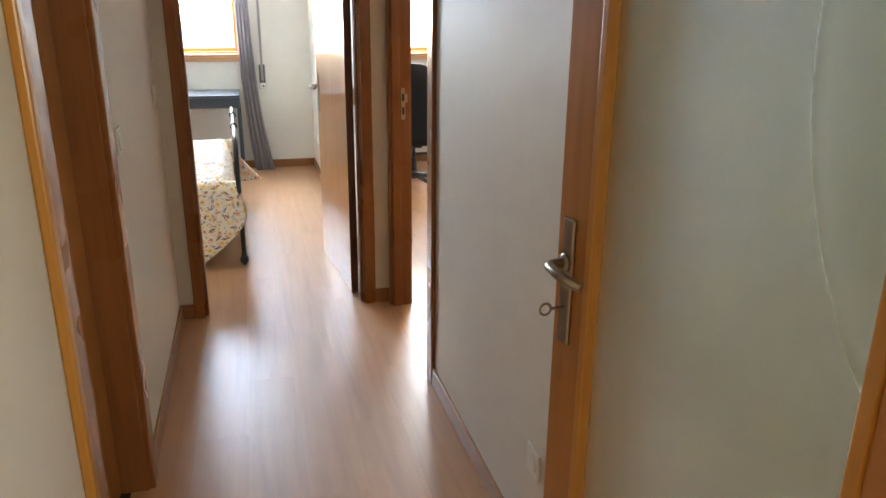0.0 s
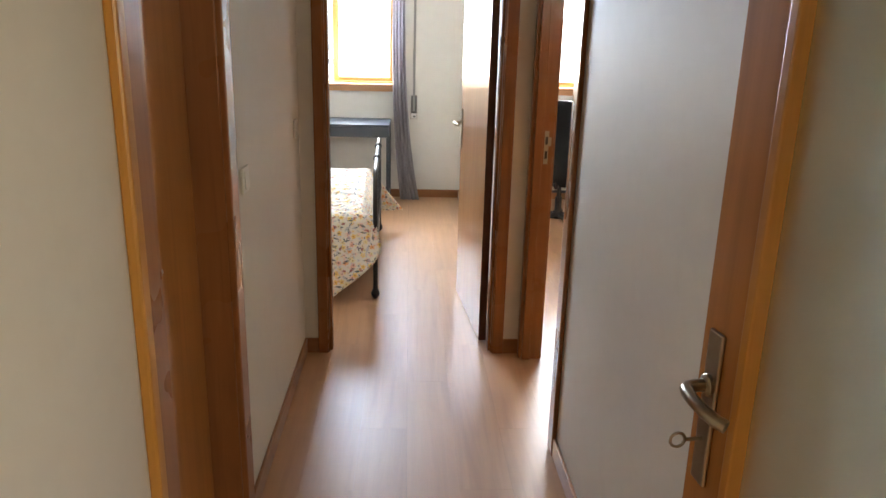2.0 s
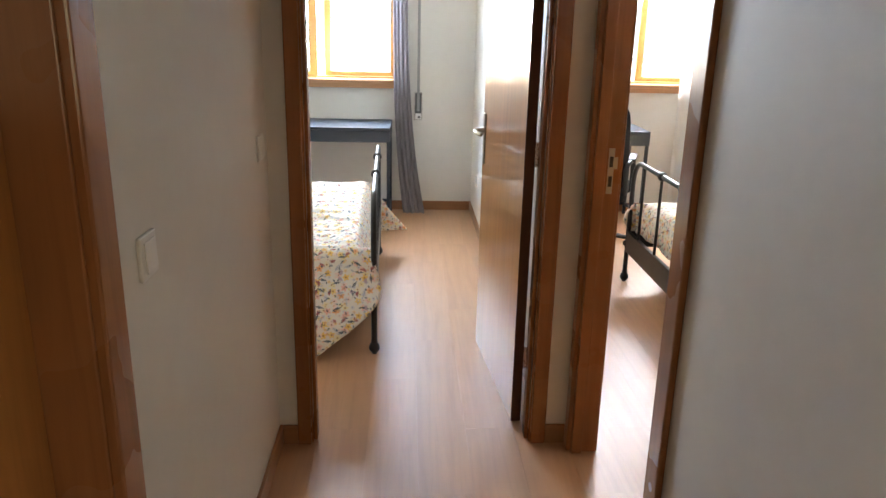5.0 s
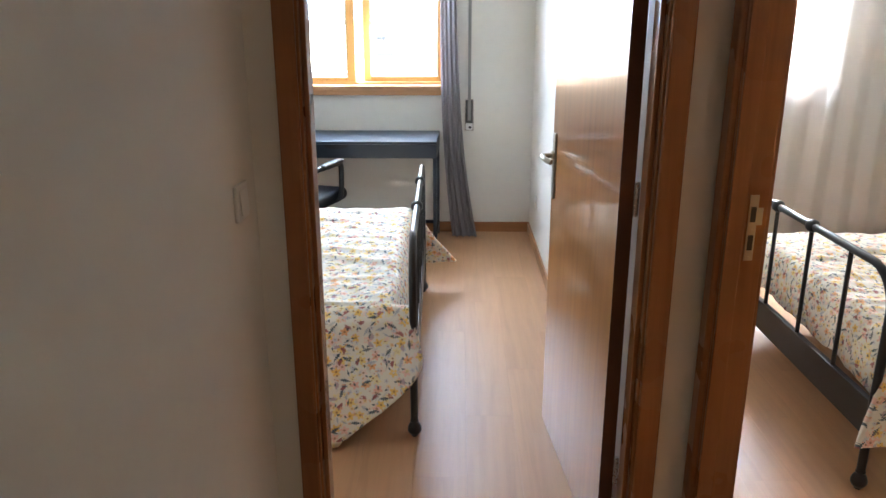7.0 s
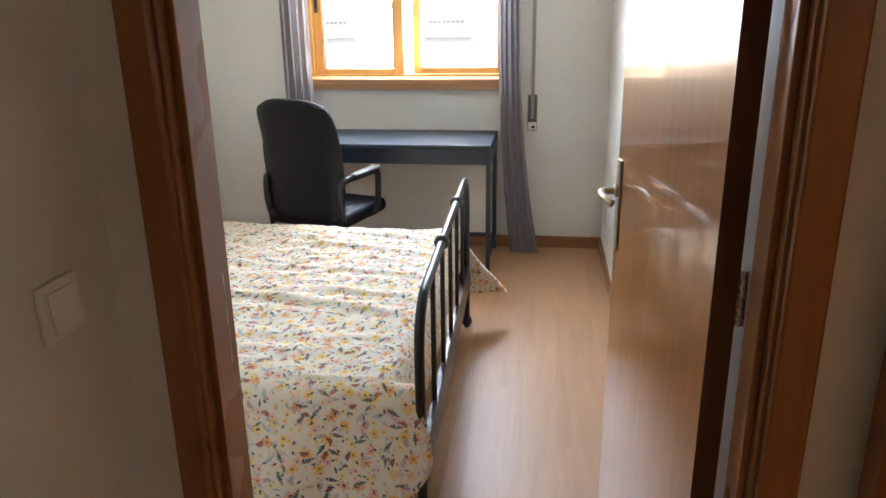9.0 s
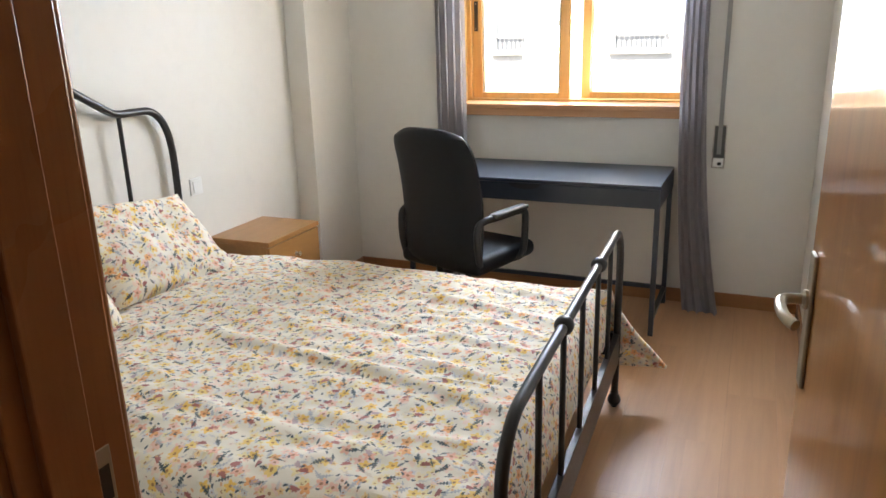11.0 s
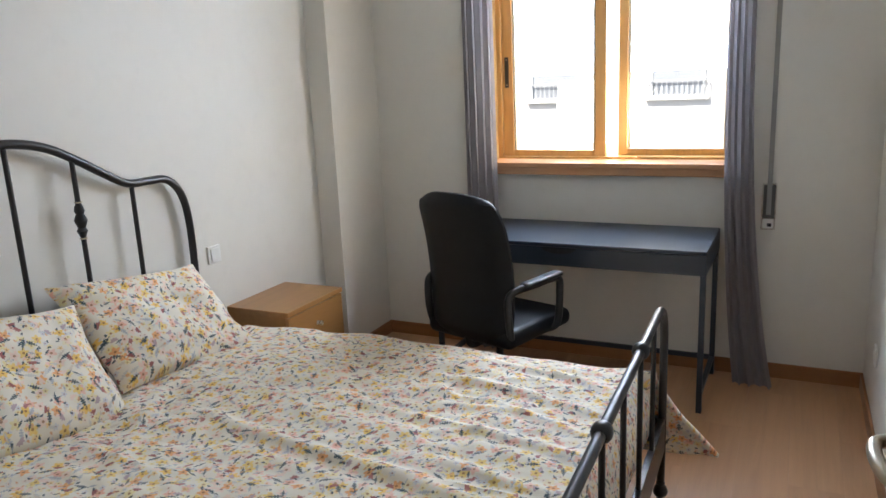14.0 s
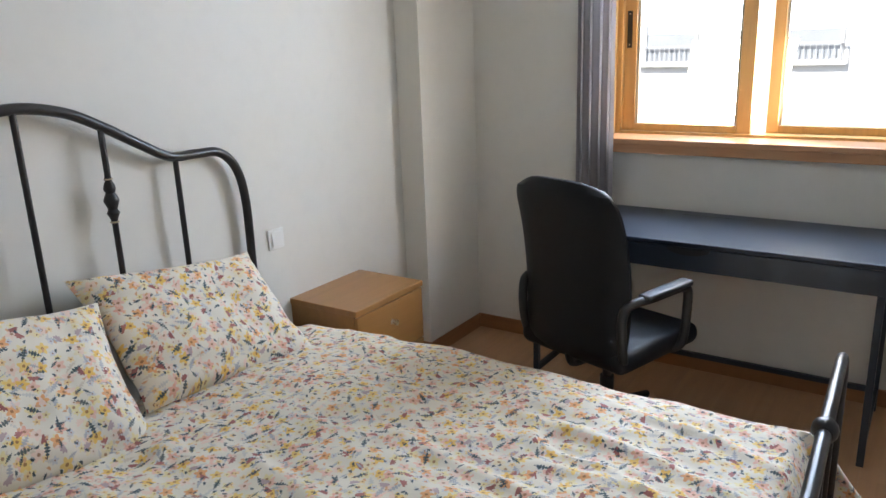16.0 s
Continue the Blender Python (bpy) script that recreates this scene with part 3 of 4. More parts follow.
sliding_window("window_1", WX0, WX1, WZ0, WZ1, "wooden sliding window with bright daylight behind")
sliding_window("window_2", BX0, BX1, WZ0, WZ1, "wooden sliding window of the second bedroom")
# never in view: assumed frame round the hall's fill lamp
w3 = thing("assumed_window_3", pose(0, 0, 0), "unseen wooden hall window, assumed to go with the hall lamp", "window", kind="structure")
part("window_frame", boxes(((1.83, -5.7, 0.9), (1.89, -5.64, 2.3)), ((1.83, -4.16, 0.9), (1.89, -4.1, 2.3)), ((1.83, -5.64, 0.9), (1.89, -4.16, 0.96)), ((1.83, -5.64, 2.24), (1.89, -4.16, 2.3))), PINE, w3)


# ---- things: bed ----
def smooth_line(pts, n=6):
    """A rounded line through a few points."""
    p = [Vector(q) for q in pts]
    p = [p[0]] + p + [p[-1]]
    out = []
    for i in range(1, len(p) - 2):
        for k in range(n):
            t = k / n
            a, b, c, d = p[i - 1], p[i], p[i + 1], p[i + 2]
            out.append(0.5 * ((2 * b) + (c - a) * t + (2 * a - 5 * b + 4 * c - d) * t * t + (3 * b - a - 3 * c + d) * t ** 3))
    return out + [p[-2]]


def foot_profile():
    return [(0.013, 0.075), (0.017, 0.066), (0.015, 0.060), (0.022, 0.050), (0.027, 0.036), (0.027, 0.024), (0.020, 0.012), (0.013, 0.006), (0.012, 0.0)][::-1]


def metal_bed(m, width, length, bars, balls, label, head=True):
    """Bed in the frame m: origin on the floor under the middle of the footboard, x out of the foot, y across."""
    b = thing("bed", m, label, "bed", "metal beds")
    hw, top, low = width / 2, 0.775, 0.33
    r = 0.14
    line = [(0, -hw, 0.05), (0, -hw, 0.3), (0, -hw, top - r - 0.02)] + arc((0, -hw + r, top - r), r, 180, 90, 8) + arc((0, hw - r, top - r), r, 90, 0, 8) + [(0, hw, top - r - 0.02), (0, hw, 0.3), (0, hw, 0.05)]
    fb = part("footboard", tube(line, 0.0145, 12), IRON, b, "arched black tube footboard", True)
    for y in bars:
        part("bar", tube([(0, y, low), (0, y, top)], 0.0085, 10), IRON, fb, smooth=True)
    for y in balls:
        bm = tube([(0, y - 0.024, top), (0, y - 0.018, top), (0, y - 0.008, top), (0, y + 0.008, top), (0, y + 0.018, top), (0, y + 0.024, top)], [0.016, 0.022, 0.026, 0.026, 0.022, 0.016], 14)
        part("collar", bm, IRON, fb, "round cast collar", True)
    part("foot_rail", box((-0.012, -hw, low - 0.13), (0.012, hw, low), 0.003), IRON, b)
    for y in (-hw, hw):
        part("foot", lathe(foot_profile(), (0, y, 0), 14), IRON, fb, "turned ball foot", True)
        part("side_rail", box((-length, y - 0.012, low - 0.10), (-0.015, y + 0.012, low), 0.003), IRON, b)
    if head:
        hh, off = hw - 0.008, -0.130 if width > 1.5 else 0.0
        half = [(hh, 0.77), (hh, 1.01), (hh - 0.03, 1.14), (hh - 0.10, 1.207), (hh - 0.20, 1.217), (hh - 0.31, 1.223), (hh - 0.424, 1.282), (hh - 0.53, 1.342), (hh - 0.65, 1.398), (0, 1.422)]
        arch = smooth_line([(-length, off - y, z) for y, z in half] + [(-length, off + y, z) for y, z in half[-2::-1]])
        lo_, hi_ = off - hh, off + hh
        line = [(-length, lo_, 0.0), (-length, lo_, 0.4)] + arch + [(-length, hi_, 0.4), (-length, hi_, 0.0)]
        hb = part("headboard", tube(line, 0.0165, 12), IRON, b, "tall arched black tube headboard", True)
        for y, zt, knot in ((-0.508, 1.225, False), (-0.253, 1.345, True), (0.0, 1.42, False), (0.253, 1.345, True), (0.508, 1.225, False)):
            y += off
            part("bar", tube([(-length, y, low), (-length, y, zt)], 0.0095, 10), IRON, hb, smooth=True)
            if knot:
                prof = [(0.010, 0), (0.013, 0.004), (0.010, 0.008), (0.014, 0.02), (0.020, 0.032), (0.014, 0.044), (0.019, 0.058), (0.024, 0.072), (0.019, 0.086), (0.014, 0.096),
                        (0.019, 0.108), (0.016, 0.122), (0.010, 0.134), (0.013, 0.139), (0.010, 0.144)]
                for rz in (1.052, 1.187):
                    part("ring", lathe([(0.011, -0.003), (0.0145, -0.001), (0.0145, 0.001), (0.011, 0.003)], (-length, y, rz), 12), RING, hb, "thin pale worn ring", True)
                part("ornament", lathe(prof, (-length, y, 1.048), 14), IRON, hb, "cast knot ornament", True)
        part("head_rail", tube([(-length, lo_, low), (-length, hi_, low)], 0.0125, 10), IRON, hb, smooth=True)
    return b


def mattress(m, width, length):
    bm = box((-length + 0.04, -width / 2 + 0.03, 0.331), (-0.06, width / 2 - 0.03, 0.47), 0.05, segments=4)
    return solid("mattress", bm, MATTRESS, "thick white mattress lying on the bed frame", "mattress", "mattresses", smooth=True, at=m)


# long folds of the cloth: from, to, height, half width, in the bed's plane
FOLDS = [(-1.35, -0.05, -0.10, -0.34, 0.022, 0.022), (-1.05, 0.22, -0.06, 0.02, 0.020, 0.020), (-0.85, 0.50, -0.04, 0.30, 0.024, 0.022),
         (-1.55, -0.48, -0.35, -0.60, 0.018, 0.025), (-0.62, 0.66, -0.03, 0.50, 0.022, 0.018), (-1.70, 0.15, -1.20, -0.62, 0.014, 0.020),
         (-0.55, -0.10, -0.03, -0.18, 0.016, 0.018), (-1.50, 0.55, -0.95, 0.35, 0.014, 0.022), (-0.70, 0.36, -0.10, 0.17, 0.014, 0.014)]


def duvet(m, width, length, start, drop_near, drop_far, tip_far, label, seed):
    """A cloth laid over the mattress with wrinkles, hanging down both sides. Local x out of the foot, y across."""
    bm = bmesh.new()
    uvl = bm.loops.layers.uv.new("UVMap")
    hw = width / 2 - 0.01
    nu, nv = 150, 210
    total = drop_near + 2 * hw + drop_far
    grid, uv = [], {}
    for j in range(nv + 1):
        row = []
        s = total * j / nv
        q = s - drop_near - hw                       # across, from the middle
        over = max(abs(q) - hw + 0.05, 0.0)
        side = -1 if q < 0 else 1
        for i in range(nu + 1):
            t = i / nu
            xe = -0.022
            if over > 0:
                reach = over / (drop_near if side < 0 else drop_far)
                xe += (tip_far * max(reach - 0.25, 0) ** 1.2 if side > 0 else 0.06 * math.sin(min(reach, 1) * 2.6))
                if side < 0:
                    xe -= 0.55 * max(reach - 0.45, 0) ** 1.5
            x = -start + (xe + start) * t
            if over <= 0:
                y, z = q, 0.52
            else:
                a = min(over / 0.10, 1) * radians(78)
                rr = 0.10 / radians(78)
                y = side * (hw - 0.05 + rr * math.sin(a) + max(over - 0.10, 0) * math.cos(radians(76)))
                z = 0.52 - rr * (1 - math.cos(a)) - max(over - 0.10, 0) * math.sin(radians(76))
            p = Vector((x * 1.0, q * 1.0, seed))
            wr = 0.022 * noise.noise(Vector((x * 1.6 + q * 0.5, q * 2.2, seed))) + 0.011 * noise.noise(Vector((x * 3.0 + q * 4.5, q * 6.0 - x * 2.0, seed + 3)))
            fold = noise.noise(Vector((x * 2.2, q * 9.0 + 1.5 * noise.noise(Vector((x * 2, q * 2, seed))), seed + 9)))
            wr += 0.009 * max(fold - 0.05, 0) ** 1.3
            for ax, aq, bx, bq, high, wide in FOLDS:
                k = min(max(((x - ax) * (bx - ax) + (q - aq) * (bq - aq)) / ((bx - ax) ** 2 + (bq - aq) ** 2), 0), 1)
                bend = 0.05 * noise.noise(Vector((k * 2.5, ax * 3, seed + aq)))
                off = math.hypot(x - ax - k * (bx - ax), q - aq - k * (bq - aq) + bend)
                wr += 0.5 * high * math.sin(math.pi * (0.08 + 0.84 * k)) * (math.exp(-(off / wide) ** 2) - 0.35 * math.exp(-((off - 2.2 * wide) / wide) ** 2))
            rd = noise.noise(Vector((x * 1.1 + q * 1.2, q * 2.8 - x * 0.7, seed + 21)))
            wr += 0.007 * max(0, 1 - abs(rd) / 0.10) ** 1.6
            rd = noise.noise(Vector((x * 2.3 - q * 0.8, q * 4.6 + x * 1.9, seed + 33)))
            wr += 0.004 * max(0, 1 - abs(rd) / 0.09) ** 1.6
            crown = 0.03 * (1 - min(abs(q) / hw, 1) ** 4)
            if over <= 0:
                z += wr + crown + 0.008 * noise.noise(p * 14)
                lift = max(0, 1 - (-0.022 - x) / 0.09)
                z -= 0.19 * lift ** 3
            else:
                lim = min(over / 0.3, 1)
                y += side * (wr * 0.7 + lim * 0.026 * math.sin(x * 11 + 2 * noise.noise(Vector((x * 2, 0, seed)))))
                z += wr * (1 - lim) + lim * 0.015 * noise.noise(Vector((x * 4, 0, seed + 5)))
                z = max(z, 0.035)
            v = bm.verts.new((x, y, z))
            uv[v] = (x + (0.19 * lift ** 3 if over <= 0 else 0.0), s)
            row.append(v)
        grid.append(row)
    for a, b in zip(grid, grid[1:]):
        for i in range(nu):
            f = bm.faces.new((a[i], a[i + 1], b[i + 1], b[i]))
            for lp in f.loops:
                lp[uvl].uv = uv[lp.vert]
    ob = solid("duvet", bm, LINEN, label, "duvet", "floral duvets", smooth=True, at=m)
    mod = ob.modifiers.new("thickness", "SOLIDIFY")
    mod.thickness, mod.offset = 0.018, -1
    return ob


def pillow(m, w, h, thick, seed, label, skew=0.0):
    """A plump pillow with pinched corners. Local x across, y up its length, z its thickness."""
    bm = bmesh.new()
    uvl = bm.loops.layers.uv.new("UVMap")
    n_ = 30
    sides = []
    for sgn in (1, -1):
        g = []
        for j in range(n_ + 1):
            row = []
            for i in range(n_ + 1):
                u, v = 2 * i / n_ - 1, 2 * j / n_ - 1
                px = u * w / 2 * (1 - 0.10 * (1 - abs(u)) * v * v - 0.07 * (1 - v * v) * abs(u) ** 3)
                py = v * h / 2 * (1 - 0.09 * (1 - u * u) * abs(v) ** 3)
                body = max((1 - u ** 4) * (1 - v ** 4), 0) ** 0.55
                pz = sgn * (thick / 2 * body * (0.85 + 0.3 * noise.noise(Vector((u * 1.3, v * 1.3, seed)))) + 0.020 * body * noise.noise(Vector((u * 3.5, v * 3, seed + sgn))) + 0.007 * body * noise.noise(Vector((u * 9, v * 7, seed + sgn))))
                pz += 0.012 * noise.noise(Vector((u * 2, v * 2, seed + 7)))
                row.append(bm.verts.new((px - skew * v, py, pz)))
            g.append(row)
        sides.append(g)
        for a, b in zip(g, g[1:]):
            for i in range(n_):
                f = bm.faces.new((a[i], a[i + 1], b[i + 1], b[i]))
                for lp in f.loops:
                    lp[uvl].uv = (lp.vert.co.x + seed * 0.37, lp.vert.co.y + sgn * 2)
    bmesh.ops.remove_doubles(bm, verts=bm.verts[:], dist=0.0012)
    return solid("pillow", bm, LINEN, label, "pillow", "floral pillows", smooth=True, at=m)


BED = pose(0.176, 1.620, 0, 0, 0, 1.4)
metal_bed(BED, 1.61, 2.0, (-0.50, -0.235, 0.03, 0.295, 0.55), (-0.235, 0.295), "black metal double bed with an arched headboard")
mattress(BED, 1.61, 2.0)
duvet(BED, 1.61, 2.0, 1.80, 0.50, 0.36, 0.25, "cream duvet printed with small yellow and orange flowers", 1.3)
pillow(pose(-1.64, 1.83, 0.70, 48, 0, 90) @ pose(0, 0, 0, 0, 0, -8), 0.66, 0.47, 0.17, 2.2, "floral pillow leaning on the headboard", 0.035)
pillow(pose(-1.61, 1.165, 0.71, 50, 0, 90) @ pose(0, 0, 0, 0, 0, -11), 0.70, 0.50, 0.18, 5.1, "floral pillow leaning beside the other one", 0.02)

BED_B = pose(1.735, 1.205, 0, 0, 0, 180)
metal_bed(BED_B, 1.40, 2.02, (-0.50, -0.20, 0.12, 0.42), (-0.20, 0.12), "black metal single bed in the second bedroom")
mattress(BED_B, 1.40, 2.0)
duvet(BED_B, 1.40, 2.0, 1.85, 0.36, 0.33, 0.10, "cream floral duvet on the second bed", 7.7)


# ---- things: desks and chairs ----
def desk(m, width, depth, label):
    """Desk in the frame m: origin on the floor under the middle of the front edge, y towards the wall."""
    d = thing("desk", m, label, "desk", "dark desks")
    hw, top = width / 2, 0.775
    part("desktop", box((-hw, 0, top - 0.018), (hw, depth, top), 0.002), DESK, d)
    part("cable_slot", box((-0.16, depth - 0.075, top - 0.001), (0.16, depth - 0.065, top + 0.0006)), IRON, d)
    part("body", boxes(((-hw, 0.02, top - 0.112), (-hw + 0.016, depth, top - 0.018)), ((hw - 0.016, 0.02, top - 0.112), (hw, depth, top - 0.018)),
                       ((-hw + 0.016, depth - 0.016, top - 0.112), (hw - 0.016, depth, top - 0.018)), ((-hw + 0.016, 0.02, top - 0.112), (hw - 0.016, depth - 0.016, top - 0.104))), DESK, d)
    dr = part("drawer_front", box((-hw, 0.001, top - 0.112), (hw, 0.019, top - 0.020), 0.0015), DESK, d)
    bm = lathe([(0.085, 0), (0.085, 0.004)], (0, 0, 0), 28)
    bm.transform(Matrix.Translation((0, 0.0035, top - 0.0215)) @ Matrix.Diagonal((1, 1, 0.34, 1)) @ Matrix.Rotation(radians(90), 4, "X"))
    bmesh.ops.bisect_plane(bm, geom=bm.verts[:] + bm.edges[:] + bm.faces[:], plane_co=(0, 0, top - 0.0215), plane_no=(0, 0, 1), clear_outer=True)
    part("grip", bm, IRON, dr, "half-moon finger recess")
    for sx in (-1, 1):
        x = sx * (hw - 0.0135)
        for y in (0.022, depth - 0.03):
            part("leg", box((x - 0.0125, y - 0.0125, 0), (x + 0.0125, y + 0.0125, top - 0.112), 0.002), DESK, d)
        part("stretcher", box((x - 0.0115, 0.0355, 0.08), (x + 0.0115, depth - 0.0435, 0.103), 0.002), DESK, d)
    part("stretcher", box((-hw + 0.0265, depth - 0.041, 0.08), (hw - 0.0265, depth - 0.019, 0.103), 0.002), DESK, d)
    return d


def bent_pad(w, h, thick, bulge, curve, taper, n_=12):
    """A padded panel in the xz plane, rounded at the top."""
    bm = bmesh.new()
    fr = []
    for sgn in (1, -1):
        g = []
        for j in range(n_ * 2 + 1):
            v = j / (n_ * 2)
            half = w / 2 * (1 - taper * abs(v - 0.45) ** 2)
            if v > 0.80:
                k = (v - 0.80) / 0.20
                half *= 0.74 + 0.26 * math.sqrt(max(1 - k ** 2.6, 0))
            if v < 0.1:
                k = (0.1 - v) / 0.1
                half *= 0.86 + 0.14 * math.sqrt(max(1 - k * k, 0))
            row = []
            for i in range(n_ + 1):
                u = 2 * i / n_ - 1
                e = max((1 - abs(u) ** 5) * (1 - abs(2 * v - 1) ** 9), 0) ** 0.5
                y = sgn * (thick / 2 * (0.25 + 0.75 * e) + (bulge if sgn > 0 else bulge * 0.3) * e) + curve * (u * u) + 0.05 * math.sin(v * 3.0)
                row.append(bm.verts.new((u * half, y, v * h - 0.03 * abs(u) ** 3 * max(v - 0.75, 0) / 0.25)))
            g.append(row)
        fr.append(g)
        for a, b in zip(g, g[1:]):
            for i in range(n_):
                bm.faces.new((a[i], a[i + 1], b[i + 1], b[i]))
    f, b = fr
    rim = lambda g: [r[0] for r in g] + g[-1][1:] + [r[-1] for r in g[-2::-1]] + g[0][-2:0:-1]
    ra, rb = rim(f), rim(b)
    for i in range(len(ra)):
        k = (i + 1) % len(ra)
        bm.faces.new((ra[i], ra[k], rb[k], rb[i]))
    return bm


def office_chair(m, label, spin=20):
    """Swivel chair facing y, origin on the floor under its column."""
    c = thing("office_chair", m, label, "chair", "office chairs")
    bm = bent_pad(0.485, 0.682, 0.05, 0.025, 0.03, 0.25)
    bm.transform(pose(0, -0.235, 0.42, 8, 0, 0))
    part("backrest", bm, LEATHER, c, "tall padded leather backrest", True)
    part("seat", box((-0.25, -0.24, 0.40), (0.25, 0.25, 0.485), 0.038, segments=4), LEATHER, c, "padded leather seat", True)
    for sx in (-1, 1):
        x = sx * 0.262
        line = smooth_line([(x * 0.80, -0.20, 0.435), (x * 0.88, -0.21, 0.45), (x * 0.90, -0.228, 0.53), (x * 0.90, -0.230, 0.63), (x * 0.94, -0.195, 0.667), (x, -0.08, 0.672), (x, 0.075, 0.669), (x, 0.118, 0.652), (x, 0.124, 0.60), (x, 0.112, 0.48), (x * 0.97, 0.09, 0.435), (x * 0.80, 0.05, 0.42)], 4)
        arm = part("armrest", tube(line, 0.0175, 10), PLASTIC, c, "black plastic loop armrest", True)
        part("arm_pad", box((x - 0.026, -0.15, 0.672), (x + 0.026, 0.12, 0.695), 0.009, segments=3), PLASTIC, arm, smooth=True)
    part("column", tube([(0, 0, 0.10), (0, 0, 0.26), (0, 0, 0.261), (0, 0, 0.40)], [0.028, 0.028, 0.018, 0.018], 14), PLASTIC, c, smooth=True)
    part("mechanism", box((-0.09, -0.12, 0.365), (0.09, 0.12, 0.405), 0.01), PLASTIC, c)
    part("back_bracket", tube(smooth_line([(0, -0.05, 0.375), (0, -0.16, 0.372), (0, -0.215, 0.385), (0, -0.235, 0.44)], 4), 0.016, 8), PLASTIC, c, smooth=True)
    part("base_hub", lathe([(0.02, 0), (0.045, 0.005), (0.05, 0.04), (0.035, 0.07)], (0, 0, 0.07), 16), PLASTIC, c, smooth=True)
    for k in range(5):
        a = radians(spin + 72 * k)
        ex, ey = 0.29 * math.cos(a), 0.29 * math.sin(a)
        leg = part("base_leg", tube([(0.03 * math.cos(a), 0.03 * math.sin(a), 0.105), (0.6 * ex, 0.6 * ey, 0.095), (ex, ey, 0.075)], [0.024, 0.02, 0.015], 8), PLASTIC, c, smooth=True)
        bm = None
        for off in (-0.014, 0.014):
            bm = tube([(ex - math.sin(a) * (off - 0.009), ey + math.cos(a) * (off - 0.009), 0.026), (ex - math.sin(a) * (off + 0.009), ey + math.cos(a) * (off + 0.009), 0.026)], 0.026, 14, bm)
        bm = tube([(ex, ey, 0.03), (ex, ey, 0.08)], 0.006, 8, bm)
        part("castor", bm, PLASTIC, leg, "twin-wheel castor", True)
    return c


desk(pose(-0.462, 3.198, 0, 0, 0, -0.6), 1.35, 0.545, "dark blue-grey desk under the window")
office_chair(pose(-0.69, 2.975, 0, 0, 0, -17), "black leather swivel chair with armrests at the desk")
desk(pose(1.68, 3.22, 0, 0, 0, 0), 1.14, 0.5, "dark desk in the second bedroom")
office_chair(pose(1.68, 2.66, 0, 0, 0, -20), "black swivel chair in the second bedroom")


# ---- things: nightstand ----
ns = thing("nightstand", pose(-1.895, 2.45, 0, 0, 0, 0), "honey-coloured wooden nightstand with a drawer beside the bed", "nightstand")
part("top", box((0, 0, 0.527), (0.375, 0.455, 0.552), 0.003), STAND, ns)
part("carcass", boxes(((0, 0.004, 0.0), (0.355, 0.022, 0.527)), ((0, 0.433, 0.0), (0.355, 0.451, 0.527)), ((0, 0.022, 0.03), (0.01, 0.433, 0.527)), ((0.01, 0.022, 0.05), (0.355, 0.433, 0.068)), bevel=0.001), STAND, ns)
dr = part("drawer", box((0.356, 0.006, 0.29), (0.372, 0.449, 0.521), 0.002), STAND, ns)
bm = lathe([(0.012, 0), (0.007, 0.008), (0.007, 0.014), (0.013, 0.02), (0.012, 0.026)], (0, 0, 0), 12)
bm.transform(Matrix.Translation((0.372, 0.228, 0.435)) @ Matrix.Rotation(radians(90), 4, "Y"))
part("knob", bm, STEEL, dr, "small steel knob", True)
part("door", box((0.356, 0.006, 0.07), (0.372, 0.449, 0.285), 0.002), STAND, ns)


# ---- curtains ----
def curtain(x0, x1, y, z0, z1, folds, depth, material, label, flare, seed, shift=0.0, out=0.0, n_=150):
    bm = bmesh.new()
    rows = []
    for j in range(41):
        v = j / 40
        row = []
        spread = 1 + flare * (1 - v) ** 3.5
        for i in range(n_ + 1):
            u = i / n_
            ph = 2 * math.pi * folds * u + 0.8 * noise.noise(Vector((u * 4, v * 1.5, seed)))
            amp = depth * (0.65 + 0.45 * noise.noise(Vector((u * 5, v * 2, seed + 4)))) * (0.75 + 0.5 * (1 - v))
            x = (x0 + x1) / 2 + shift * (1 - v) ** 3.5 + (u - 0.5) * (x1 - x0) * spread + 0.35 * amp * math.sin(2 * ph)
            row.append(bm.verts.new((x, y - out * (1 - v) ** 3.5 + amp * math.sin(ph), z0 + (z1 - z0) * v)))
        rows.append(row)
    for a, b in zip(rows, rows[1:]):
        for i in range(n_):
            bm.faces.new((a[i], a[i + 1], b[i + 1], b[i]))
    ob = solid("curtain", bm, material, label, "curtain", "curtains", smooth=True)
    return ob


curtain(-1.135, -0.955, 3.675, 0.01, 2.42, 4, 0.03, CURTAIN, "grey cloth curtain gathered beside the window", 0.1, 1.0)
curtain(0.224, 0.342, 3.68, 0.005, 2.42, 4, 0.03, CURTAIN, "grey cloth curtain gathered beside the shutter strap", 0.55, 2.0, 0.125, 0.07)
curtain(2.60, 4.05, 3.67, 0.01, 2.42, 7, 0.022, SHEER, "white sheer curtain across the second bedroom's window", 0.0, 3.0)
for x0, x1 in ((-1.4, 0.6), (1.5, 4.05)):
    rod = thing("curtain_rod", pose(x0, 3.675, 2.44), "slim dark metal curtain rod above the window", "curtain rod", "curtain rods")
    part("rod", tube([(0, 0, 0), (x1 - x0, 0, 0)], 0.010, 10), IRON, rod, smooth=True)
    for k in (0.1, x1 - x0 - 0.1):
        part("bracket", box((k - 0.008, 0, -0.008), (k + 0.008, WIN - 3.675, 0.008)), IRON, rod)

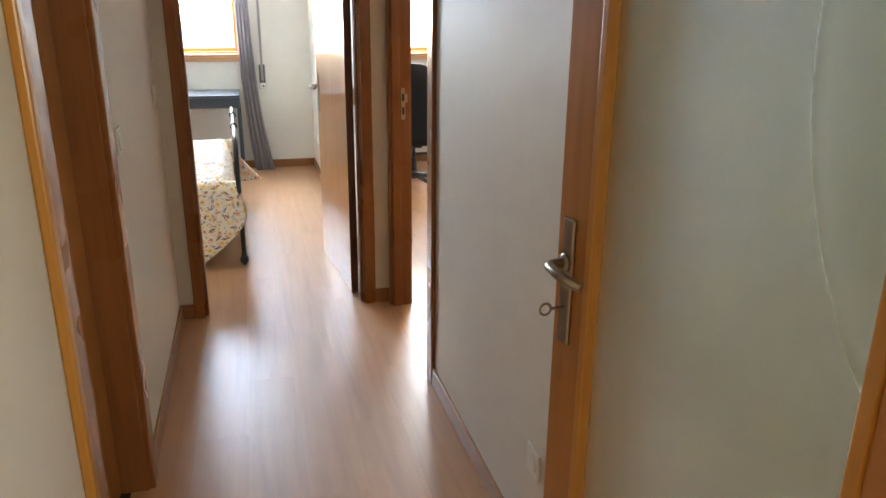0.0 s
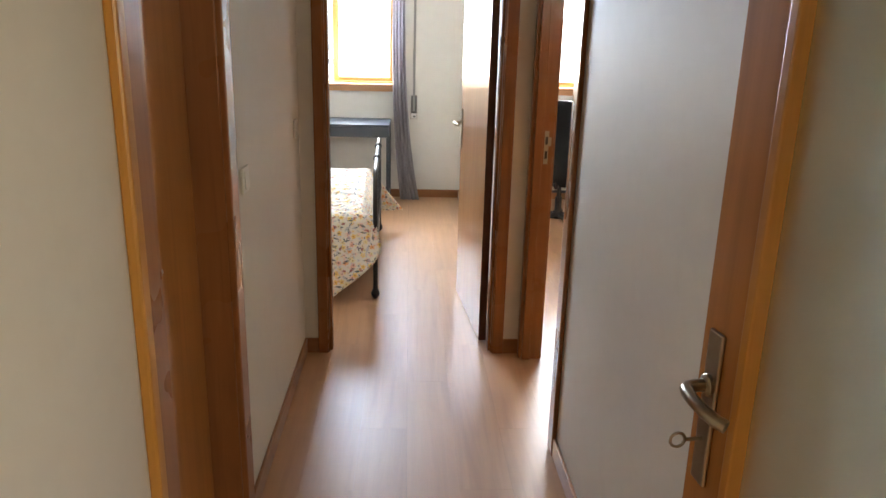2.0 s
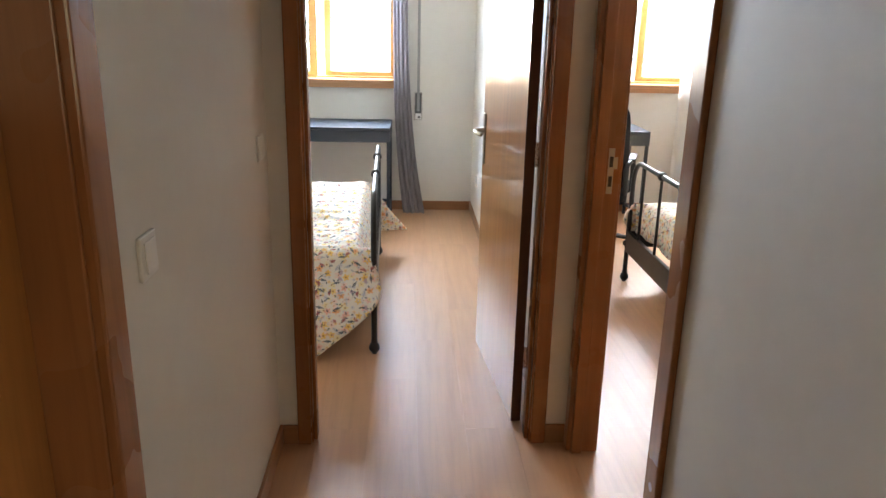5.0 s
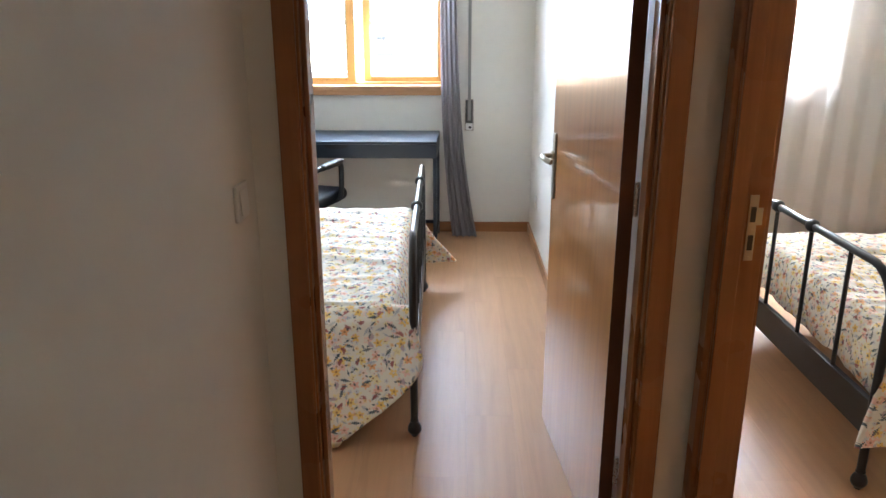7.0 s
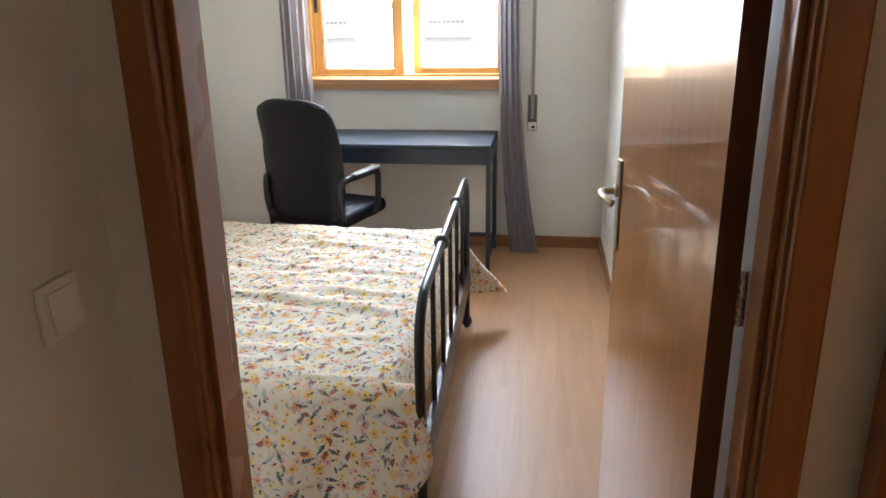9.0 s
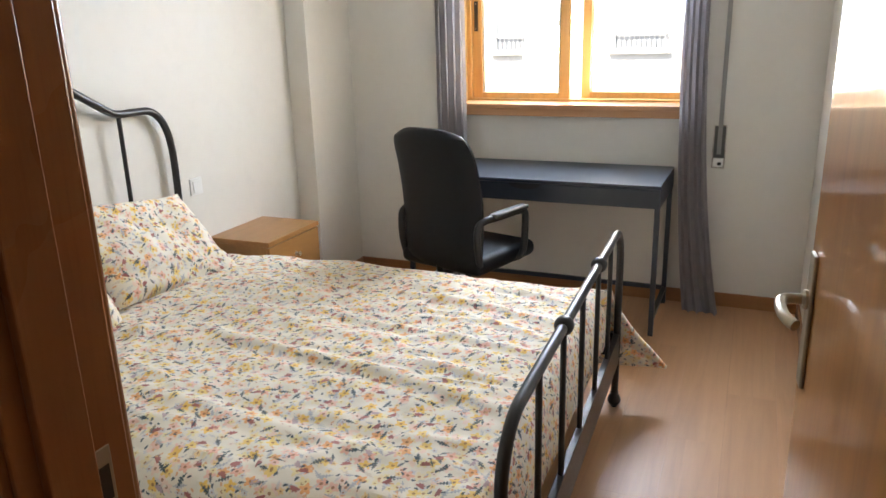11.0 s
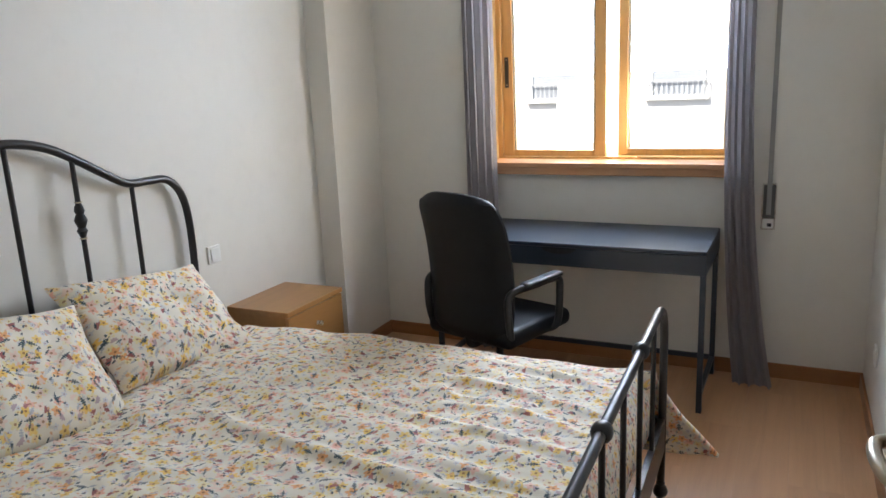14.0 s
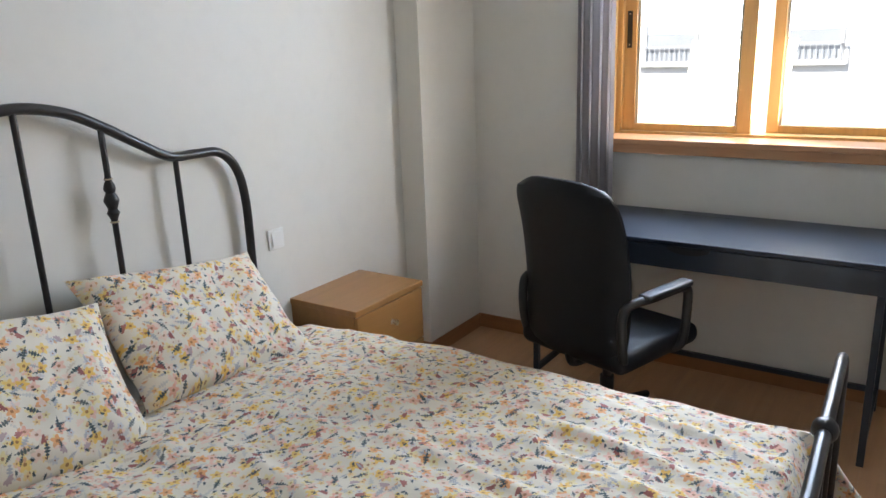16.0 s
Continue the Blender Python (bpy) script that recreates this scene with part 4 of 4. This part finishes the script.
# shutter strap and its winder
st = thing("shutter_strap", pose(0.436, WIN, 0.772), "grey roller shutter strap with a metal winder on the wall", "shutter strap")
wd = part("winder", boxes(((-0.033, -0.006, 0), (0.033, 0, 0.23))), STEEL, st, "flush steel winder plate")
part("rim", boxes(((-0.033, -0.011, 0), (-0.028, -0.0062, 0.23)), ((0.028, -0.011, 0), (0.033, -0.0062, 0.23)), ((-0.028, -0.011, 0.224), (0.028, -0.0062, 0.23)), ((-0.028, -0.011, 0), (0.028, -0.0062, 0.006)), bevel=0.0012), STEEL, wd)
part("recess", box((-0.027, -0.0075, 0.056), (0.027, -0.0062, 0.223)), RECESS, wd, "dark recess with the coiled strap")
part("block", box((-0.025, -0.016, 0.008), (0.025, -0.0062, 0.054), 0.003), WHITE, wd, "white plastic strap clamp")
part("hole", box((-0.004, -0.0172, 0.018), (0.016, -0.0155, 0.034), 0.003), IRON, wd)
part("strap", box((-0.011, -0.014, 0.075), (0.011, -0.012, 1.60)), STRAP, st, "grey woven strap")
part("guide", box((-0.02, -0.03, 1.58), (0.02, 0, 1.63), 0.004), WHITE, st)


# ---- switches and sockets ----
def switch(m, label, socket=False):
    """A plate on the wall: local y out of the wall."""
    s_ = thing("power_socket" if socket else "light_switch", m, label, "socket" if socket else "switch", "wall plates")
    part("plate", box((-0.041, 0, -0.041), (0.041, 0.009, 0.041), 0.003), WHITE, s_)
    if socket:
        part("insert", lathe([(0.028, 0), (0.028, 0.004), (0.022, 0.0045), (0.021, 0.001)], (0, 0, 0), 20), WHITE, s_).matrix_basis = pose(0, 0.008, 0, -90)
    else:
        part("rocker", box((-0.027, 0.009, -0.029), (0.027, 0.0135, 0.029), 0.002, m=pose(0, 0, 0, 3)), WHITE, s_)
    return s_


switch(pose(LEFT, -1.19, 1.125, 0, 0, -90), "white plastic light switch on the corridor wall")
switch(pose(LEFT, -0.12, 1.15, 0, 0, -90), "white plastic light switch beside the bedroom door")
switch(pose(BED_L, 2.40, 0.822, 0, 0, -90), "white plastic light switch beside the headboard")
switch(pose(RIGHT, -2.09, 0.36, 0, 0, 90), "white plastic power socket low on the corridor wall", True)
switch(pose(BED_R, 3.28, 0.345, 0, 0, 90), "white plastic power socket on the bedroom wall", True)


# ---- outside ----
solid("ground", boxes(((-150, -150, -9.2), (150, 150, -9.0))), GROUND, "grey street far below the window", "ground", kind="structure")
hs = thing("apartment_building", pose(0, 22, -9), "pale sunlit apartment building across the street", "building")
part("wall", box((-24, 0, -2), (24, 9, 15.2)), FACADE, hs)
part("roof", box((-24.4, -0.5, 15.2), (24.4, 9.4, 15.7), 0.05), FACADE, hs)
for fl in range(5):
    for k in range(-6, 7):
        x, z = k * 3.6 + 1.0, 9.75 + (fl - 3) * 3.5
        win = part("window", boxes(((x - 0.75, -0.06, z), (x - 0.68, 0.02, z + 1.5)), ((x + 0.68, -0.06, z), (x + 0.75, 0.02, z + 1.5)), ((x - 0.68, -0.06, z), (x + 0.68, 0.02, z + 0.07)),
                                   ((x - 0.68, -0.06, z + 1.43), (x + 0.68, 0.02, z + 1.5))), WHITE, hs)
        part("pane", box((x - 0.68, -0.02, z + 0.07), (x + 0.68, 0.01, z + 1.43)), DARKGLASS, win)
        rail = boxes(((x - 0.85, -0.13, z + 0.45), (x + 0.85, -0.10, z + 0.5)), ((x - 0.85, -0.13, z), (x + 0.85, -0.10, z + 0.02)))
        for q in range(13):
            rail = box((x - 0.85 + q * 0.14, -0.125, z), (x - 0.83 + q * 0.14, -0.105, z + 0.46), 0, rail)
        part("railing", rail, RAIL, win, "thin metal window railing")
        part("sill", box((x - 0.88, -0.15, z - 0.08), (x + 0.85, 0.0, z), 0.01), FACADE, win)


# ---- floor, planks last ----
PW, PL = 0.192, 1.29
fl = solid("floor", boxes(((-2.0, 0.014, -0.2), (4.22, 4.12, -0.012)), ((-1.4, -3.33, -0.2), (1.1, 0.014, -0.012)), ((1.1, -1.27, -0.2), (4.22, 0.014, -0.012)), ((-1.62, -6.32, -0.2), (1.92, -3.33, -0.012))), JOINT, "light oak laminate floor with long planks", "floor", kind="structure")
shared = finish("plank", box((0.0002, 0.0002, -0.012), (PW - 0.0002, PL - 0.0002, 0.0)), FLOOR)
for i in range(33):
    for j in range(9):
        x, y = -2.1 + i * PW, -6.6 + j * PL + (i * 0.43) % PL - 0.6
        if (x < -0.31 and y + PL < 0.1) or (x > 0.95 and y + PL < -1.2) or y > 3.9 or y < -6.25:
            continue
        ob = new("plank", shared)
        ob.parent = fl
        y0 = 0.02 if x < -0.31 and y < 0.02 else -1.2 if x > 0.95 and y < -1.2 else y
        ob.location = (x, y0, 0)
        ob.scale = (1, (min(y + PL, 4.1) - y0) / PL, 1)
# plain boards where the camera never looks
part("far_boards", boxes(((-1.5, -6.2, -0.011), (-0.2, -3.33, -0.003)), ((1.0, -6.2, -0.011), (1.8, -3.33, -0.003)), ((-0.2, -6.2, -0.011), (1.0, -4.9, -0.003)), ((-1.28, -2.5, -0.011), (-0.26, -1.0, -0.003))), FLOOR, fl)
